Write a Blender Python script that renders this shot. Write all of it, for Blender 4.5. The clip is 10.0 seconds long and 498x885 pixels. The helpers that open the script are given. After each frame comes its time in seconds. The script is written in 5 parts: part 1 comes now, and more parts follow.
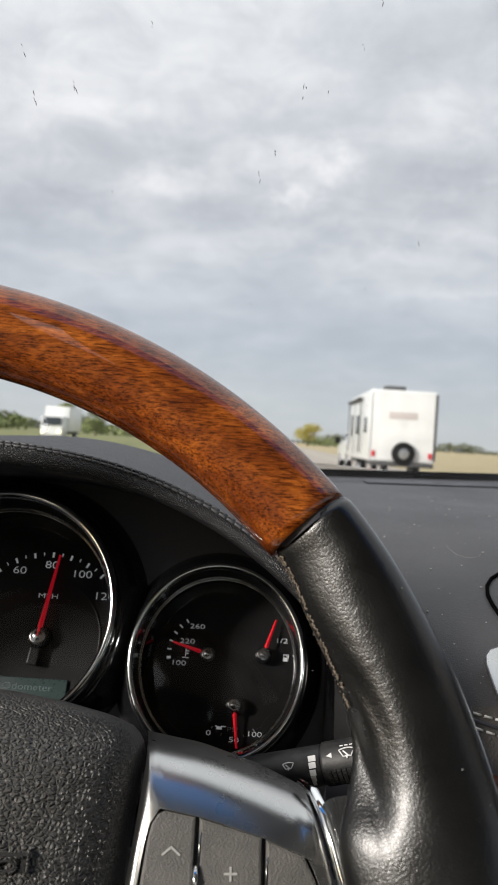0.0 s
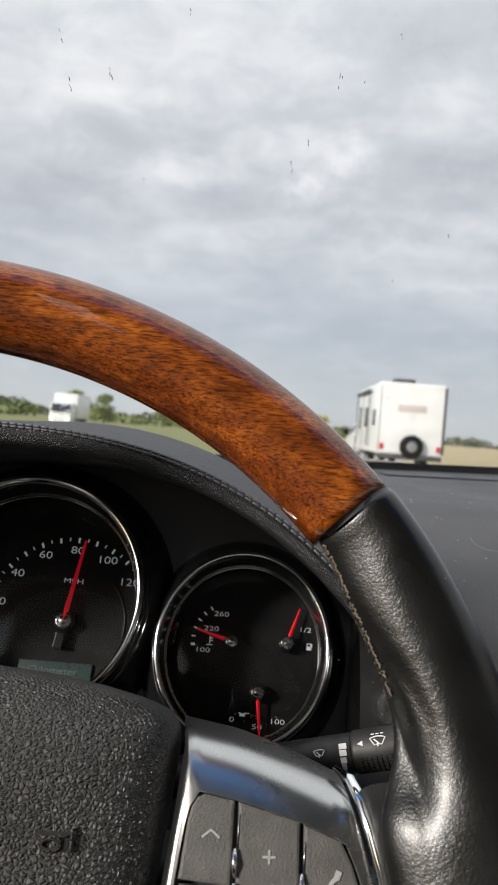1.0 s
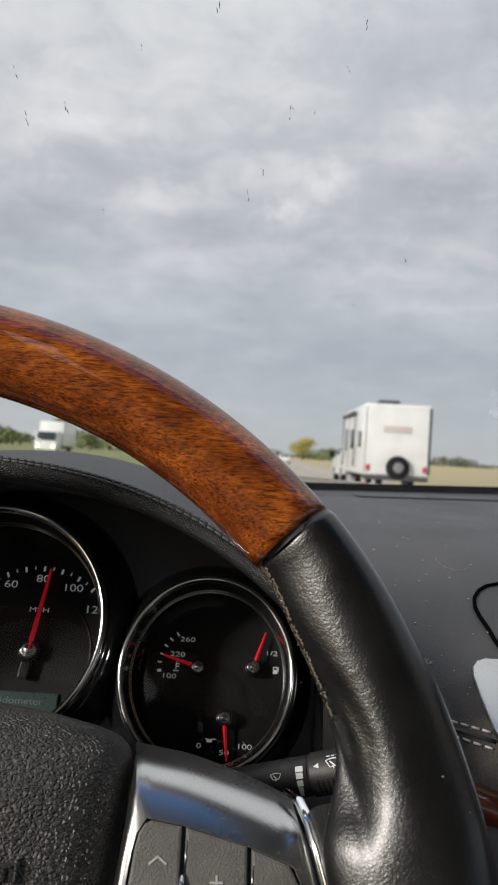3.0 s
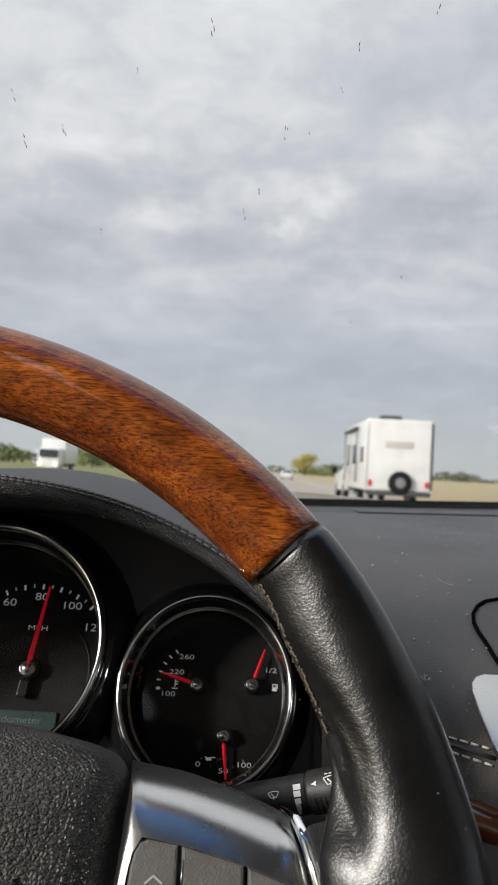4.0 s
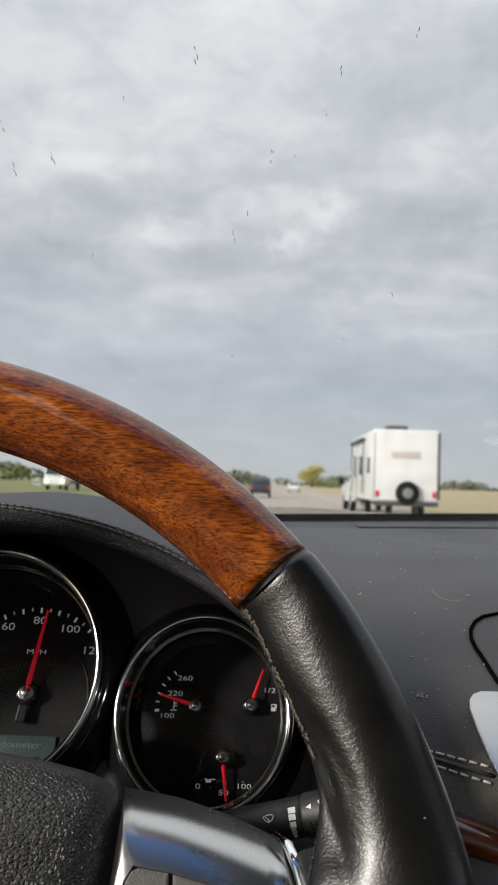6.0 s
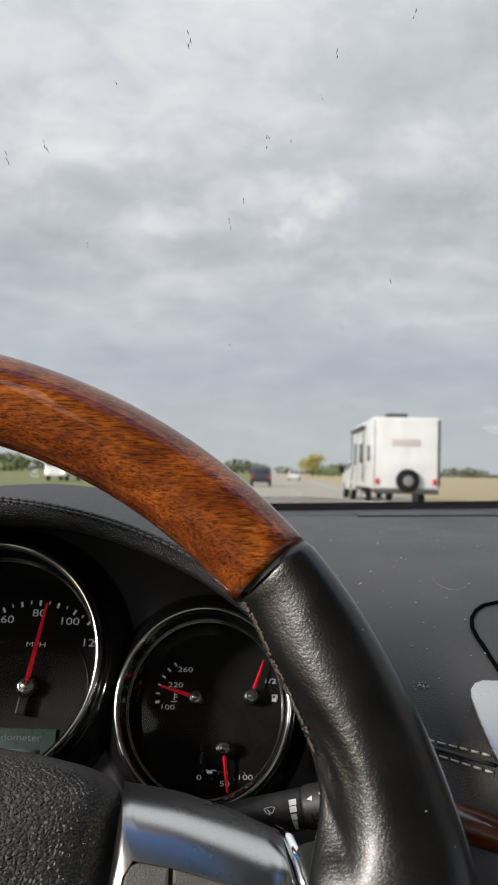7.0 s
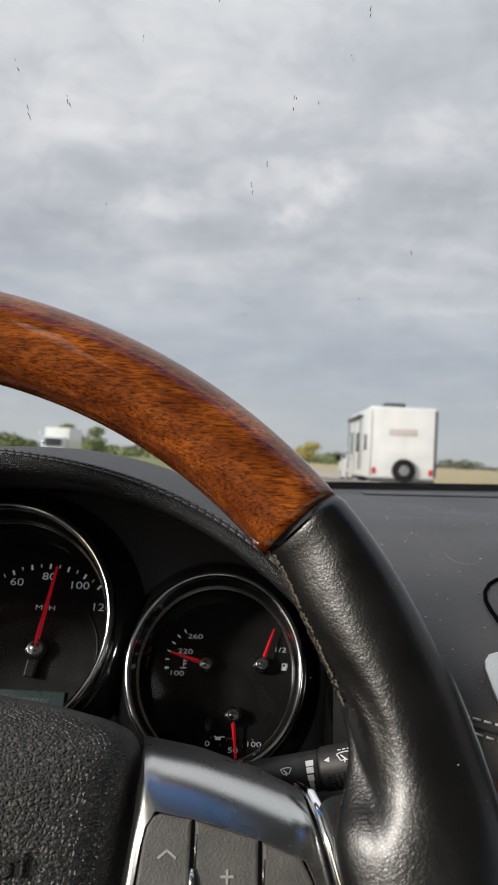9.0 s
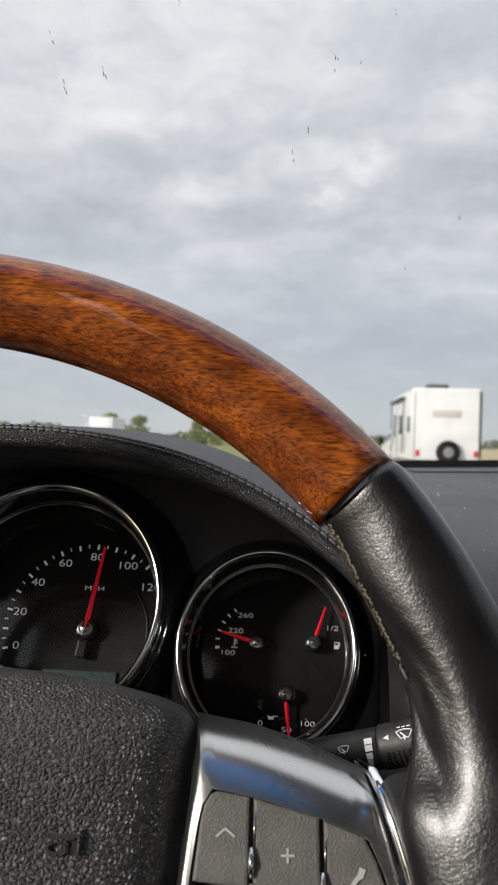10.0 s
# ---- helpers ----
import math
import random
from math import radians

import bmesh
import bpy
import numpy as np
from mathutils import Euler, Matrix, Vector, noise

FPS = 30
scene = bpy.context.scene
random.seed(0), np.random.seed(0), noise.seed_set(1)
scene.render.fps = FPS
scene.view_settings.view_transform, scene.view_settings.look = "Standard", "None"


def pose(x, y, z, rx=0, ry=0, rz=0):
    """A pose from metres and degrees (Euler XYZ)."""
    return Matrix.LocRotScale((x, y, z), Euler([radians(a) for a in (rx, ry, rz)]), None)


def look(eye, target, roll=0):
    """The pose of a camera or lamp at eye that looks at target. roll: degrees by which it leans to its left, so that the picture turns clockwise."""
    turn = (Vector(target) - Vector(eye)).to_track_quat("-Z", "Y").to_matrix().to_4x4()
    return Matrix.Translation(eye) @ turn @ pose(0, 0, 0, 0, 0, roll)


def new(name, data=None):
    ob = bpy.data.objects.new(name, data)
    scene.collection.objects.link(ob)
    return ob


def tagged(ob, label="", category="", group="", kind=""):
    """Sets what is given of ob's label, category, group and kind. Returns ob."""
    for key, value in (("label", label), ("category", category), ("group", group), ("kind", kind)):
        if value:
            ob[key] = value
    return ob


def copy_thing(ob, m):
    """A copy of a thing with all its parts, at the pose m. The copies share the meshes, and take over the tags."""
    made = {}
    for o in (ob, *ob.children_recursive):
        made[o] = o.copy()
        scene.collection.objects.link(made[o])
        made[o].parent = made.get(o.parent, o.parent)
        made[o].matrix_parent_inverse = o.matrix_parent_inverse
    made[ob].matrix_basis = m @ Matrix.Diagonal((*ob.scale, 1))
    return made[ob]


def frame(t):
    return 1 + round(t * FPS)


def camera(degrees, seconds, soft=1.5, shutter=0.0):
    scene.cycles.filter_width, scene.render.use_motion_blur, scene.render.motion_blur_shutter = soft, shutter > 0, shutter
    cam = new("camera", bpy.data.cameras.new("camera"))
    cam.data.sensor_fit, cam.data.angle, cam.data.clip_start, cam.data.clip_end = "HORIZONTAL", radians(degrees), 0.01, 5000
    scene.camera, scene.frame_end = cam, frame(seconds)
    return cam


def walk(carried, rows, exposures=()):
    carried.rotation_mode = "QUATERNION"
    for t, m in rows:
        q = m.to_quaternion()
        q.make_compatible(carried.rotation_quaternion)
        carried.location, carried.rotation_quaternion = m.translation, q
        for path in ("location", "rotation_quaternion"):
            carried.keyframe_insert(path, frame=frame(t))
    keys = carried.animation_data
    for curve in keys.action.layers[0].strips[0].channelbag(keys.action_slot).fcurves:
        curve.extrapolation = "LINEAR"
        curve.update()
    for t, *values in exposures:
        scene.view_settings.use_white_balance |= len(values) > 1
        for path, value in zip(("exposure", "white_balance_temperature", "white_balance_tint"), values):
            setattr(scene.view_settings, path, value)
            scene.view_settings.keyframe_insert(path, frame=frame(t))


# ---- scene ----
cam = camera(35.0, 10.0, soft=1.0)
PATH = [
    (0, (0.1161, 0.2848, 1.2769), (0.0701, 2.2843, 1.2674), 3.47),
    (0.5, (0.1163, 0.2861, 1.2786), (0.0589, 2.2851, 1.2550), 3.85),
    (1, (0.1050, 0.2830, 1.2757), (0.0415, 2.2817, 1.2402), 4.47),
    (1.5, (0.0994, 0.2793, 1.2723), (0.0469, 2.2785, 1.2519), 4.56),
    (2, (0.1143, 0.2799, 1.2743), (0.0621, 2.2792, 1.2841), 4.00),
    (2.5, (0.1191, 0.2804, 1.2765), (0.0796, 2.2800, 1.2916), 3.59),
    (4, (0.1217, 0.2783, 1.2773), (0.0798, 2.2767, 1.3454), 2.95),
    (4.5, (0.1240, 0.2781, 1.2794), (0.0771, 2.2758, 1.3632), 2.89),
    (5, (0.1218, 0.2765, 1.2756), (0.0768, 2.2733, 1.3793), 2.75),
    (5.5, (0.1267, 0.2753, 1.2798), (0.0735, 2.2717, 1.3874), 2.28),
    (7, (0.1297, 0.2801, 1.2821), (0.0712, 2.2779, 1.3552), 1.23),
    (7.5, (0.1294, 0.2800, 1.2795), (0.0723, 2.2781, 1.3445), 1.28),
    (8, (0.1282, 0.2833, 1.2775), (0.0752, 2.2819, 1.3291), 1.61),
    (8.5, (0.1233, 0.2825, 1.2747), (0.0709, 2.2812, 1.3235), 2.18),
    (9, (0.1189, 0.2841, 1.2712), (0.0701, 2.2831, 1.3091), 2.78),
    (9.5, (0.1218, 0.2860, 1.2728), (0.0659, 2.2852, 1.2845), 2.81),
    (10, (0.1161, 0.2929, 1.2657), (-0.0373, 2.2870, 1.2632), 1.53),
]
EXPOSURES = [(0, 0.20), (0.5, 0.16), (1, 0.20), (1.5, 0.25), (2, 0.07), (2.5, -0.08), (4, 0.04), (8.5, -0.02), (9.5, -0.06), (10, 0.14)]
walk(cam, [(t, look(eye, target, roll)) for t, eye, target, roll in PATH], EXPOSURES)
# a phone's small aperture, focused on the wheel and the dials
cam.data.dof.use_dof = True
cam.data.dof.focus_distance = 0.318
cam.data.dof.aperture_fstop = 35.0

# ---- light ----
SUN_EL, SUN_AZ = 19.0, 232.0      # degrees above the horizon; clockwise from straight ahead
world = bpy.data.worlds.new("sky")
scene.world = world
world.use_nodes = True
wn, wl = world.node_tree.nodes, world.node_tree.links
wn.clear()


def wnode(kind, **settings):
    nd = wn.new(kind)
    for key, value in settings.items():
        nd.inputs[key].default_value = value
    return nd


def wmath(op, a, b=None, c=None):
    nd = wn.new("ShaderNodeMath")
    nd.operation = op
    for i, v in enumerate((a, b, c)):
        if v is None:
            continue
        if isinstance(v, (int, float)):
            nd.inputs[i].default_value = v
        else:
            wl.new(v, nd.inputs[i])
    return nd.outputs[0]


def ramp_of(nodes, links, fac, stops):
    nd = nodes.new("ShaderNodeValToRGB")
    el = nd.color_ramp.elements
    while len(el) < len(stops):
        el.new(0.5)
    for e, (p, c) in zip(el, stops):
        e.position, e.color = p, (*c, 1) if len(c) == 3 else c
    links.new(fac, nd.inputs[0])
    return nd.outputs[0]


coord = wn.new("ShaderNodeTexCoord").outputs["Generated"]
sep = wn.new("ShaderNodeSeparateXYZ")
wl.new(coord, sep.inputs[0])
up = wmath("MAXIMUM", sep.outputs[2], 0.0)
flat = wmath("ADD", up, 0.30)
comb = wn.new("ShaderNodeCombineXYZ")
wl.new(wmath("DIVIDE", wmath("MULTIPLY", sep.outputs[0], -1.0), flat), comb.inputs[0])
wl.new(wmath("DIVIDE", sep.outputs[1], flat), comb.inputs[1])
big = wnode("ShaderNodeTexNoise", Scale=2.3, Detail=7.0, Roughness=0.5, Distortion=0.35)
fine = wnode("ShaderNodeTexNoise", Scale=8.5, Detail=9.0, Roughness=0.62, Distortion=0.5)
shift = wn.new("ShaderNodeVectorMath")
shift.operation = "ADD"
shift.inputs[1].default_value = (3.1, 7.4, 0.0)
wl.new(comb.outputs[0], shift.inputs[0])
for nd in (big, fine):
    wl.new(shift.outputs[0], nd.inputs["Vector"])
mass = wmath("ADD", wmath("MULTIPLY", big.outputs[0], 0.58), wmath("MULTIPLY", fine.outputs[0], 0.42))
# the larger masses of the cover: across, up, half width, half height, lighter (+) or darker (-)
CLOUDS = [(0.134, 0.512, 0.085, 0.030, -0.12), (0.225, 0.455, 0.060, 0.040, 0.09), (-0.180, 0.362, 0.080, 0.026, -0.11), (-0.290, 0.285, 0.070, 0.026, -0.11),
          (-0.065, 0.290, 0.075, 0.028, -0.11), (0.060, 0.348, 0.028, 0.022, 0.17), (0.014, 0.306, 0.022, 0.018, 0.16), (0.242, 0.350, 0.065, 0.028, -0.17),
          (0.075, 0.262, 0.060, 0.014, -0.09), (-0.150, 0.316, 0.040, 0.014, 0.08), (-0.280, 0.430, 0.070, 0.035, 0.06), (0.010, 0.400, 0.090, 0.022, -0.06),
          (0.212, 0.192, 0.090, 0.008, 0.10), (-0.220, 0.560, 0.160, 0.070, 0.07), (0.270, 0.600, 0.110, 0.045, -0.10), (0.110, 0.130, 0.120, 0.035, -0.08),
          (0.150, 0.235, 0.060, 0.010, 0.06), (-0.010, 0.470, 0.080, 0.030, 0.05)]
ahead = wmath("MAXIMUM", sep.outputs[1], 0.05)
plane = wn.new("ShaderNodeCombineXYZ")
wl.new(wmath("DIVIDE", sep.outputs[0], ahead), plane.inputs[0])
wl.new(wmath("DIVIDE", sep.outputs[2], ahead), plane.inputs[1])


def wvec(op, a, b):
    nd = wn.new("ShaderNodeVectorMath")
    nd.operation = op
    for i, v in enumerate((a, b)):
        if isinstance(v, tuple):
            nd.inputs[i].default_value = v
        else:
            wl.new(v, nd.inputs[i])
    return nd.outputs["Value" if op == "DOT_PRODUCT" else "Vector"]


torn = wnode("ShaderNodeTexNoise", Scale=13.0, Detail=8.0, Roughness=0.68)
wl.new(plane.outputs[0], torn.inputs["Vector"])
ragged = wvec("ADD", plane.outputs[0], wvec("MULTIPLY", wvec("SUBTRACT", torn.outputs["Color"], (0.5, 0.5, 0.5)), (0.17, 0.10, 0.0)))
mass_all = wmath("ADD", wmath("MULTIPLY", wmath("SUBTRACT", mass, 0.5), 0.72), 0.500)
for cu, cv, ru, rv, amount in CLOUDS:
    off = wvec("MULTIPLY", wvec("SUBTRACT", ragged, (cu, cv, 0.0)), (1 / ru, 1 / rv, 0.0))
    fall = wmath("EXPONENT", wmath("MULTIPLY", wvec("DOT_PRODUCT", off, off), -0.8))
    mass_all = wmath("MULTIPLY_ADD", fall, amount * 0.85, mass_all)
# long level streaks low over the land
streaks = wnode("ShaderNodeTexNoise", Scale=1.0, Detail=5.0, Roughness=0.55, Distortion=0.25)
wl.new(wvec("MULTIPLY", plane.outputs[0], (5.0, 30.0, 0.0)), streaks.inputs["Vector"])
low = wmath("SUBTRACT", 0.26, wmath("MULTIPLY", up, 0.38))
mass_all = wmath("MULTIPLY_ADD", wmath("SUBTRACT", streaks.outputs[0], 0.5), low, mass_all)
# cloud colour: blue-grey bellies to pale tops; thicker and brighter overhead, paler at the horizon
cloud = ramp_of(wn, wl, mass_all, [(0.34, (0.45, 0.475, 0.515)), (0.46, (0.55, 0.58, 0.615)), (0.54, (0.66, 0.68, 0.70)), (0.68, (0.85, 0.862, 0.875))])
height = ramp_of(wn, wl, sep.outputs[2], [(0.0, (0.98, 0.96, 0.93)), (0.04, (0.92, 0.92, 0.92)), (0.12, (0.83, 0.845, 0.90)), (0.30, (1.02, 0.995, 1.02)), (0.55, (1.20, 1.17, 1.18)), (0.85, (1.75, 1.72, 1.72))])
calm = wn.new("ShaderNodeMix")
calm.data_type = "RGBA"
wl.new(ramp_of(wn, wl, sep.outputs[2], [(0.02, (0.22,) * 3), (0.30, (1, 1, 1))]), calm.inputs[0])
calm.inputs[6].default_value = (0.60, 0.635, 0.67, 1)
wl.new(cloud, calm.inputs[7])
cloud = calm.outputs[2]
tint = wn.new("ShaderNodeMix")
tint.data_type, tint.blend_type = "RGBA", "MULTIPLY"
tint.inputs[0].default_value = 1.0
wl.new(cloud, tint.inputs[6])
wl.new(height, tint.inputs[7])
sky = wn.new("ShaderNodeTexSky")
sky.sky_type, sky.sun_disc = "NISHITA", False
sky.sun_elevation, sky.sun_rotation = radians(SUN_EL), radians(SUN_AZ)
dim = wn.new("ShaderNodeMix")
dim.data_type, dim.blend_type = "RGBA", "MULTIPLY"
dim.inputs[0].default_value = 1.0
wl.new(sky.outputs[0], dim.inputs[6])
dim.inputs[7].default_value = (0.11, 0.11, 0.11, 1)
# the cover is closed ahead and broken by blue behind the car
cover = wmath("ADD", wmath("MULTIPLY", sep.outputs[1], 0.8), wmath("ADD", wmath("MULTIPLY", mass, 6.0), wmath("MULTIPLY_ADD", up, 0.6, -2.02)))
cover = ramp_of(wn, wl, cover, [(0.0, (0, 0, 0)), (1.0, (1, 1, 1))])
over = wn.new("ShaderNodeMix")
over.data_type = "RGBA"
wl.new(cover, over.inputs[0])
wl.new(dim.outputs[2], over.inputs[6])
wl.new(tint.outputs[2], over.inputs[7])
back = wn.new("ShaderNodeBackground")
back.inputs[1].default_value = 1.0
wl.new(over.outputs[2], back.inputs[0])
wl.new(back.outputs[0], wn.new("ShaderNodeOutputWorld").inputs[0])

sun = new("sun", bpy.data.lights.new("sun", "SUN"))
sun.data.energy, sun.data.angle, sun.data.color = 4.2, radians(11), (1.0, 0.94, 0.87)
az, el = radians(SUN_AZ), radians(SUN_EL)
sun.matrix_world = look((0, 0, 0), (-math.sin(az) * math.cos(el), -math.cos(az) * math.cos(el), -math.sin(el)))
sun.location = (-2, -3, 6)


# ---- materials ----
class Mat:
    """A procedural surface: base colour, grain and bump built by a few calls."""

    def __init__(self, name, color=(0.5, 0.5, 0.5), rough=0.5, metal=0.0, coat=0.0, spec=0.5):
        self.m = bpy.data.materials.new(name)
        self.m.use_nodes = True
        self.n, self.l = self.m.node_tree.nodes, self.m.node_tree.links
        self.b = self.n["Principled BSDF"]
        self.put("Base Color", (*color, 1))
        self.put("Roughness", rough)
        self.put("Metallic", metal)
        self.put("Coat Weight", coat)
        self.put("Coat Roughness", 0.04)
        self.put("Specular IOR Level", spec)
        self.co = self.n.new("ShaderNodeTexCoord").outputs["Object"]
        self.height = None

    def put(self, socket, value):
        if hasattr(value, "links"):
            self.l.new(value, self.b.inputs[socket])
        else:
            self.b.inputs[socket].default_value = value
        return self

    def map(self, scale=(1, 1, 1), rot=(0, 0, 0), source=None):
        nd = self.n.new("ShaderNodeMapping")
        nd.inputs["Scale"].default_value = scale
        nd.inputs["Rotation"].default_value = [radians(a) for a in rot]
        self.l.new(source or self.co, nd.inputs[0])
        return nd.outputs[0]

    def noise(self, scale, detail=4.0, rough=0.55, dist=0.0, at=None):
        nd = self.n.new("ShaderNodeTexNoise")
        for k, v in (("Scale", scale), ("Detail", detail), ("Roughness", rough), ("Distortion", dist)):
            nd.inputs[k].default_value = v
        self.l.new(at or self.co, nd.inputs["Vector"])
        return nd.outputs[0]

    def voronoi(self, scale, feature="DISTANCE_TO_EDGE", at=None):
        nd = self.n.new("ShaderNodeTexVoronoi")
        nd.feature = feature
        nd.inputs["Scale"].default_value = scale
        self.l.new(at or self.co, nd.inputs["Vector"])
        return nd.outputs[0]

    def ramp(self, fac, stops):
        return ramp_of(self.n, self.l, fac, stops)

    def math(self, op, a, b=0.0):
        nd = self.n.new("ShaderNodeMath")
        nd.operation = op
        for i, v in enumerate((a, b)):
            if isinstance(v, (int, float)):
                nd.inputs[i].default_value = v
            else:
                self.l.new(v, nd.inputs[i])
        return nd.outputs[0]

    def mix(self, fac, a, b, blend="MIX"):
        nd = self.n.new("ShaderNodeMix")
        nd.data_type, nd.blend_type = "RGBA", blend
        for i, v in ((0, fac), (6, a), (7, b)):
            if hasattr(v, "links"):
                self.l.new(v, nd.inputs[i])
            else:
                nd.inputs[i].default_value = v if i == 0 else (*v, 1)
        return nd.outputs[2]

    def bump(self, height, strength=0.3, dist=0.001):
        nd = self.n.new("ShaderNodeBump")
        nd.inputs["Strength"].default_value = strength
        nd.inputs["Distance"].default_value = dist
        self.l.new(height, nd.inputs["Height"])
        if self.height is not None:
            self.l.new(self.height, nd.inputs["Normal"])
        self.height = nd.outputs[0]
        self.l.new(self.height, self.b.inputs["Normal"])
        return self

    def vary(self, scale, lo, hi, socket="Roughness", detail=5.0):
        return self.put(socket, self.ramp(self.noise(scale, detail), [(0.3, (lo,) * 3), (0.7, (hi,) * 3)]))


def make_materials():
    M = {}
    # lacquered figured walnut: long dark pores along the grain, blotches of figure across it
    w = Mat("lacquered_walnut", rough=0.6, coat=1.0, spec=0.2)
    figure = w.noise(1, 4, 0.55, 0.8, w.map((42, 120, 120), (0, 0, 8)))
    base = w.ramp(figure, [(0.28, (0.175, 0.050, 0.010)), (0.46, (0.26, 0.083, 0.015)), (0.58, (0.385, 0.137, 0.024)), (0.74, (0.62, 0.25, 0.045))])
    pores = w.noise(1, 3, 0.6, 0.55, w.map((170, 1650, 1650), (0, 0, 4)))
    streak = w.ramp(pores, [(0.37, (0.20, 0.14, 0.12)), (0.46, (0.62, 0.54, 0.50)), (0.53, (1, 1, 1))])
    hair = w.ramp(w.noise(1, 2, 0.5, 0.3, w.map((330, 3200, 3200), (0, 0, -3))), [(0.36, (0.52, 0.45, 0.42)), (0.47, (1, 1, 1))])
    curl = w.noise(1, 4, 0.6, 2.0, w.map((110, 330, 330), (0, 0, 22)))
    shim = w.ramp(curl, [(0.32, (0.66, 0.60, 0.56)), (0.50, (0.97, 0.95, 0.93)), (0.66, (1.35, 1.30, 1.2))])
    w.put("Base Color", w.mix(0.85, w.mix(0.8, w.mix(0.9, base, streak, "MULTIPLY"), hair, "MULTIPLY"), shim, "MULTIPLY"))
    w.put("Coat Roughness", 0.03)
    w.put("Coat IOR", 1.54)
    w.put("Coat Tint", (0.76, 0.56, 0.40, 1))
    M["wood"] = w
    d = Mat("dark_wood_trim", rough=0.3, coat=1.0)
    g = d.noise(1, 4, 0.6, 0.6, d.map((14, 240, 240)))
    d.put("Base Color", d.ramp(g, [(0.3, (0.035, 0.008, 0.003)), (0.7, (0.13, 0.032, 0.010))]))
    M["wood_dark"] = d
    # worn glossy leather of the rim
    le = Mat("rim_leather", (0.008, 0.008, 0.008), 0.3, spec=0.40)
    le.put("Base Color", le.ramp(le.noise(60, 4), [(0.3, (0.003, 0.003, 0.003)), (0.75, (0.008, 0.0078, 0.007))]))
    # smoother and shinier round the outside, where the palm rubs
    flat = le.n.new("ShaderNodeVectorMath")
    flat.operation = "MULTIPLY"
    flat.inputs[1].default_value = (1, 1, 0)
    le.l.new(le.co, flat.inputs[0])
    girth = le.n.new("ShaderNodeVectorMath")
    girth.operation = "LENGTH"
    le.l.new(flat.outputs[0], girth.inputs[0])
    rubbed = le.ramp(le.math("MULTIPLY", le.math("SUBTRACT", girth.outputs["Value"], 0.175), 65.0), [(0.15, (0, 0, 0)), (0.85, (1, 1, 1))])
    le.put("Roughness", le.mix(rubbed, le.ramp(le.noise(70, 4), [(0.3, (0.26,) * 3), (0.7, (0.36,) * 3)]), (0.14, 0.16, 0.16)))
    le.put("Specular IOR Level", 0.38)
    grain = le.math("SUBTRACT", 1.0, le.math("MULTIPLY", rubbed, 0.8))
    le.bump(le.math("MULTIPLY", le.noise(75, 2, 0.5, 0.4), grain), 0.13, 0.0014)
    le.bump(le.math("MULTIPLY", le.noise(420, 3, 0.55, 0.8), grain), 0.12, 0.0008)
    warped = le.n.new("ShaderNodeVectorMath")
    warped.operation = "MULTIPLY_ADD"
    ripple = le.n.new("ShaderNodeTexNoise")
    ripple.inputs["Scale"].default_value = 240
    le.l.new(le.co, ripple.inputs["Vector"])
    le.l.new(ripple.outputs["Color"], warped.inputs[0])
    warped.inputs[1].default_value = (0.0012, 0.0012, 0.0012)
    le.l.new(le.co, warped.inputs[2])
    le.bump(le.math("MULTIPLY", le.ramp(le.voronoi(980, at=warped.outputs[0]), [(0.0, (0, 0, 0)), (0.12, (0.7,) * 3), (0.5, (1, 1, 1))]), grain), 0.095, 0.0005)
    le.bump(le.math("MULTIPLY", le.noise(1300, 3, 0.6, 0.6), grain), 0.10, 0.0003)
    le.put("Coat Weight", 0.1)
    le.put("Coat Roughness", 0.2)
    M["leather"] = le
    wb = Mat("dull_folded_leather", (0.008, 0.008, 0.008), 0.5, spec=0.25)
    wb.put("Base Color", wb.ramp(wb.noise(90, 4), [(0.3, (0.005, 0.005, 0.005)), (0.75, (0.012, 0.012, 0.011))]))
    wb.put("Roughness", wb.ramp(wb.noise(110, 4), [(0.35, (0.34,) * 3), (0.65, (0.6,) * 3)]))
    wb.bump(wb.noise(160, 4, 0.6, 1.2), 0.4, 0.0016)
    wb.bump(wb.noise(1100, 3, 0.6, 0.6), 0.25, 0.0004)
    M["web"] = wb
    # coarse moulded grain of the cushion in the wheel's middle
    ab = Mat("grained_vinyl", (0.03, 0.03, 0.03), 0.5, spec=0.4)
    wob = ab.n.new("ShaderNodeVectorMath")
    wob.operation = "MULTIPLY_ADD"
    wob.inputs[1].default_value = (0.0016, 0.0016, 0.0016)
    wobn = ab.n.new("ShaderNodeTexNoise")
    wobn.inputs["Scale"].default_value = 330
    ab.l.new(ab.co, wobn.inputs["Vector"])
    ab.l.new(wobn.outputs["Color"], wob.inputs[0])
    ab.l.new(ab.co, wob.inputs[2])
    cells = ab.voronoi(600, at=ab.map((1, 1.25, 1), source=wob.outputs[0]))
    ab.put("Base Color", ab.ramp(ab.noise(30, 5), [(0.3, (0.060, 0.058, 0.055)), (0.75, (0.095, 0.091, 0.084))]))
    ab.put("Roughness", ab.ramp(ab.noise(120, 3), [(0.3, (0.34,) * 3), (0.7, (0.46,) * 3)]))
    pebble = ab.n.new("ShaderNodeMapRange")
    pebble.interpolation_type = "SMOOTHSTEP"
    pebble.inputs["From Max"].default_value = 0.30
    ab.l.new(cells, pebble.inputs["Value"])
    depth = ab.n.new("ShaderNodeSeparateXYZ")
    ab.l.new(ab.co, depth.inputs[0])
    face = ab.n.new("ShaderNodeMapRange")
    face.interpolation_type = "SMOOTHSTEP"
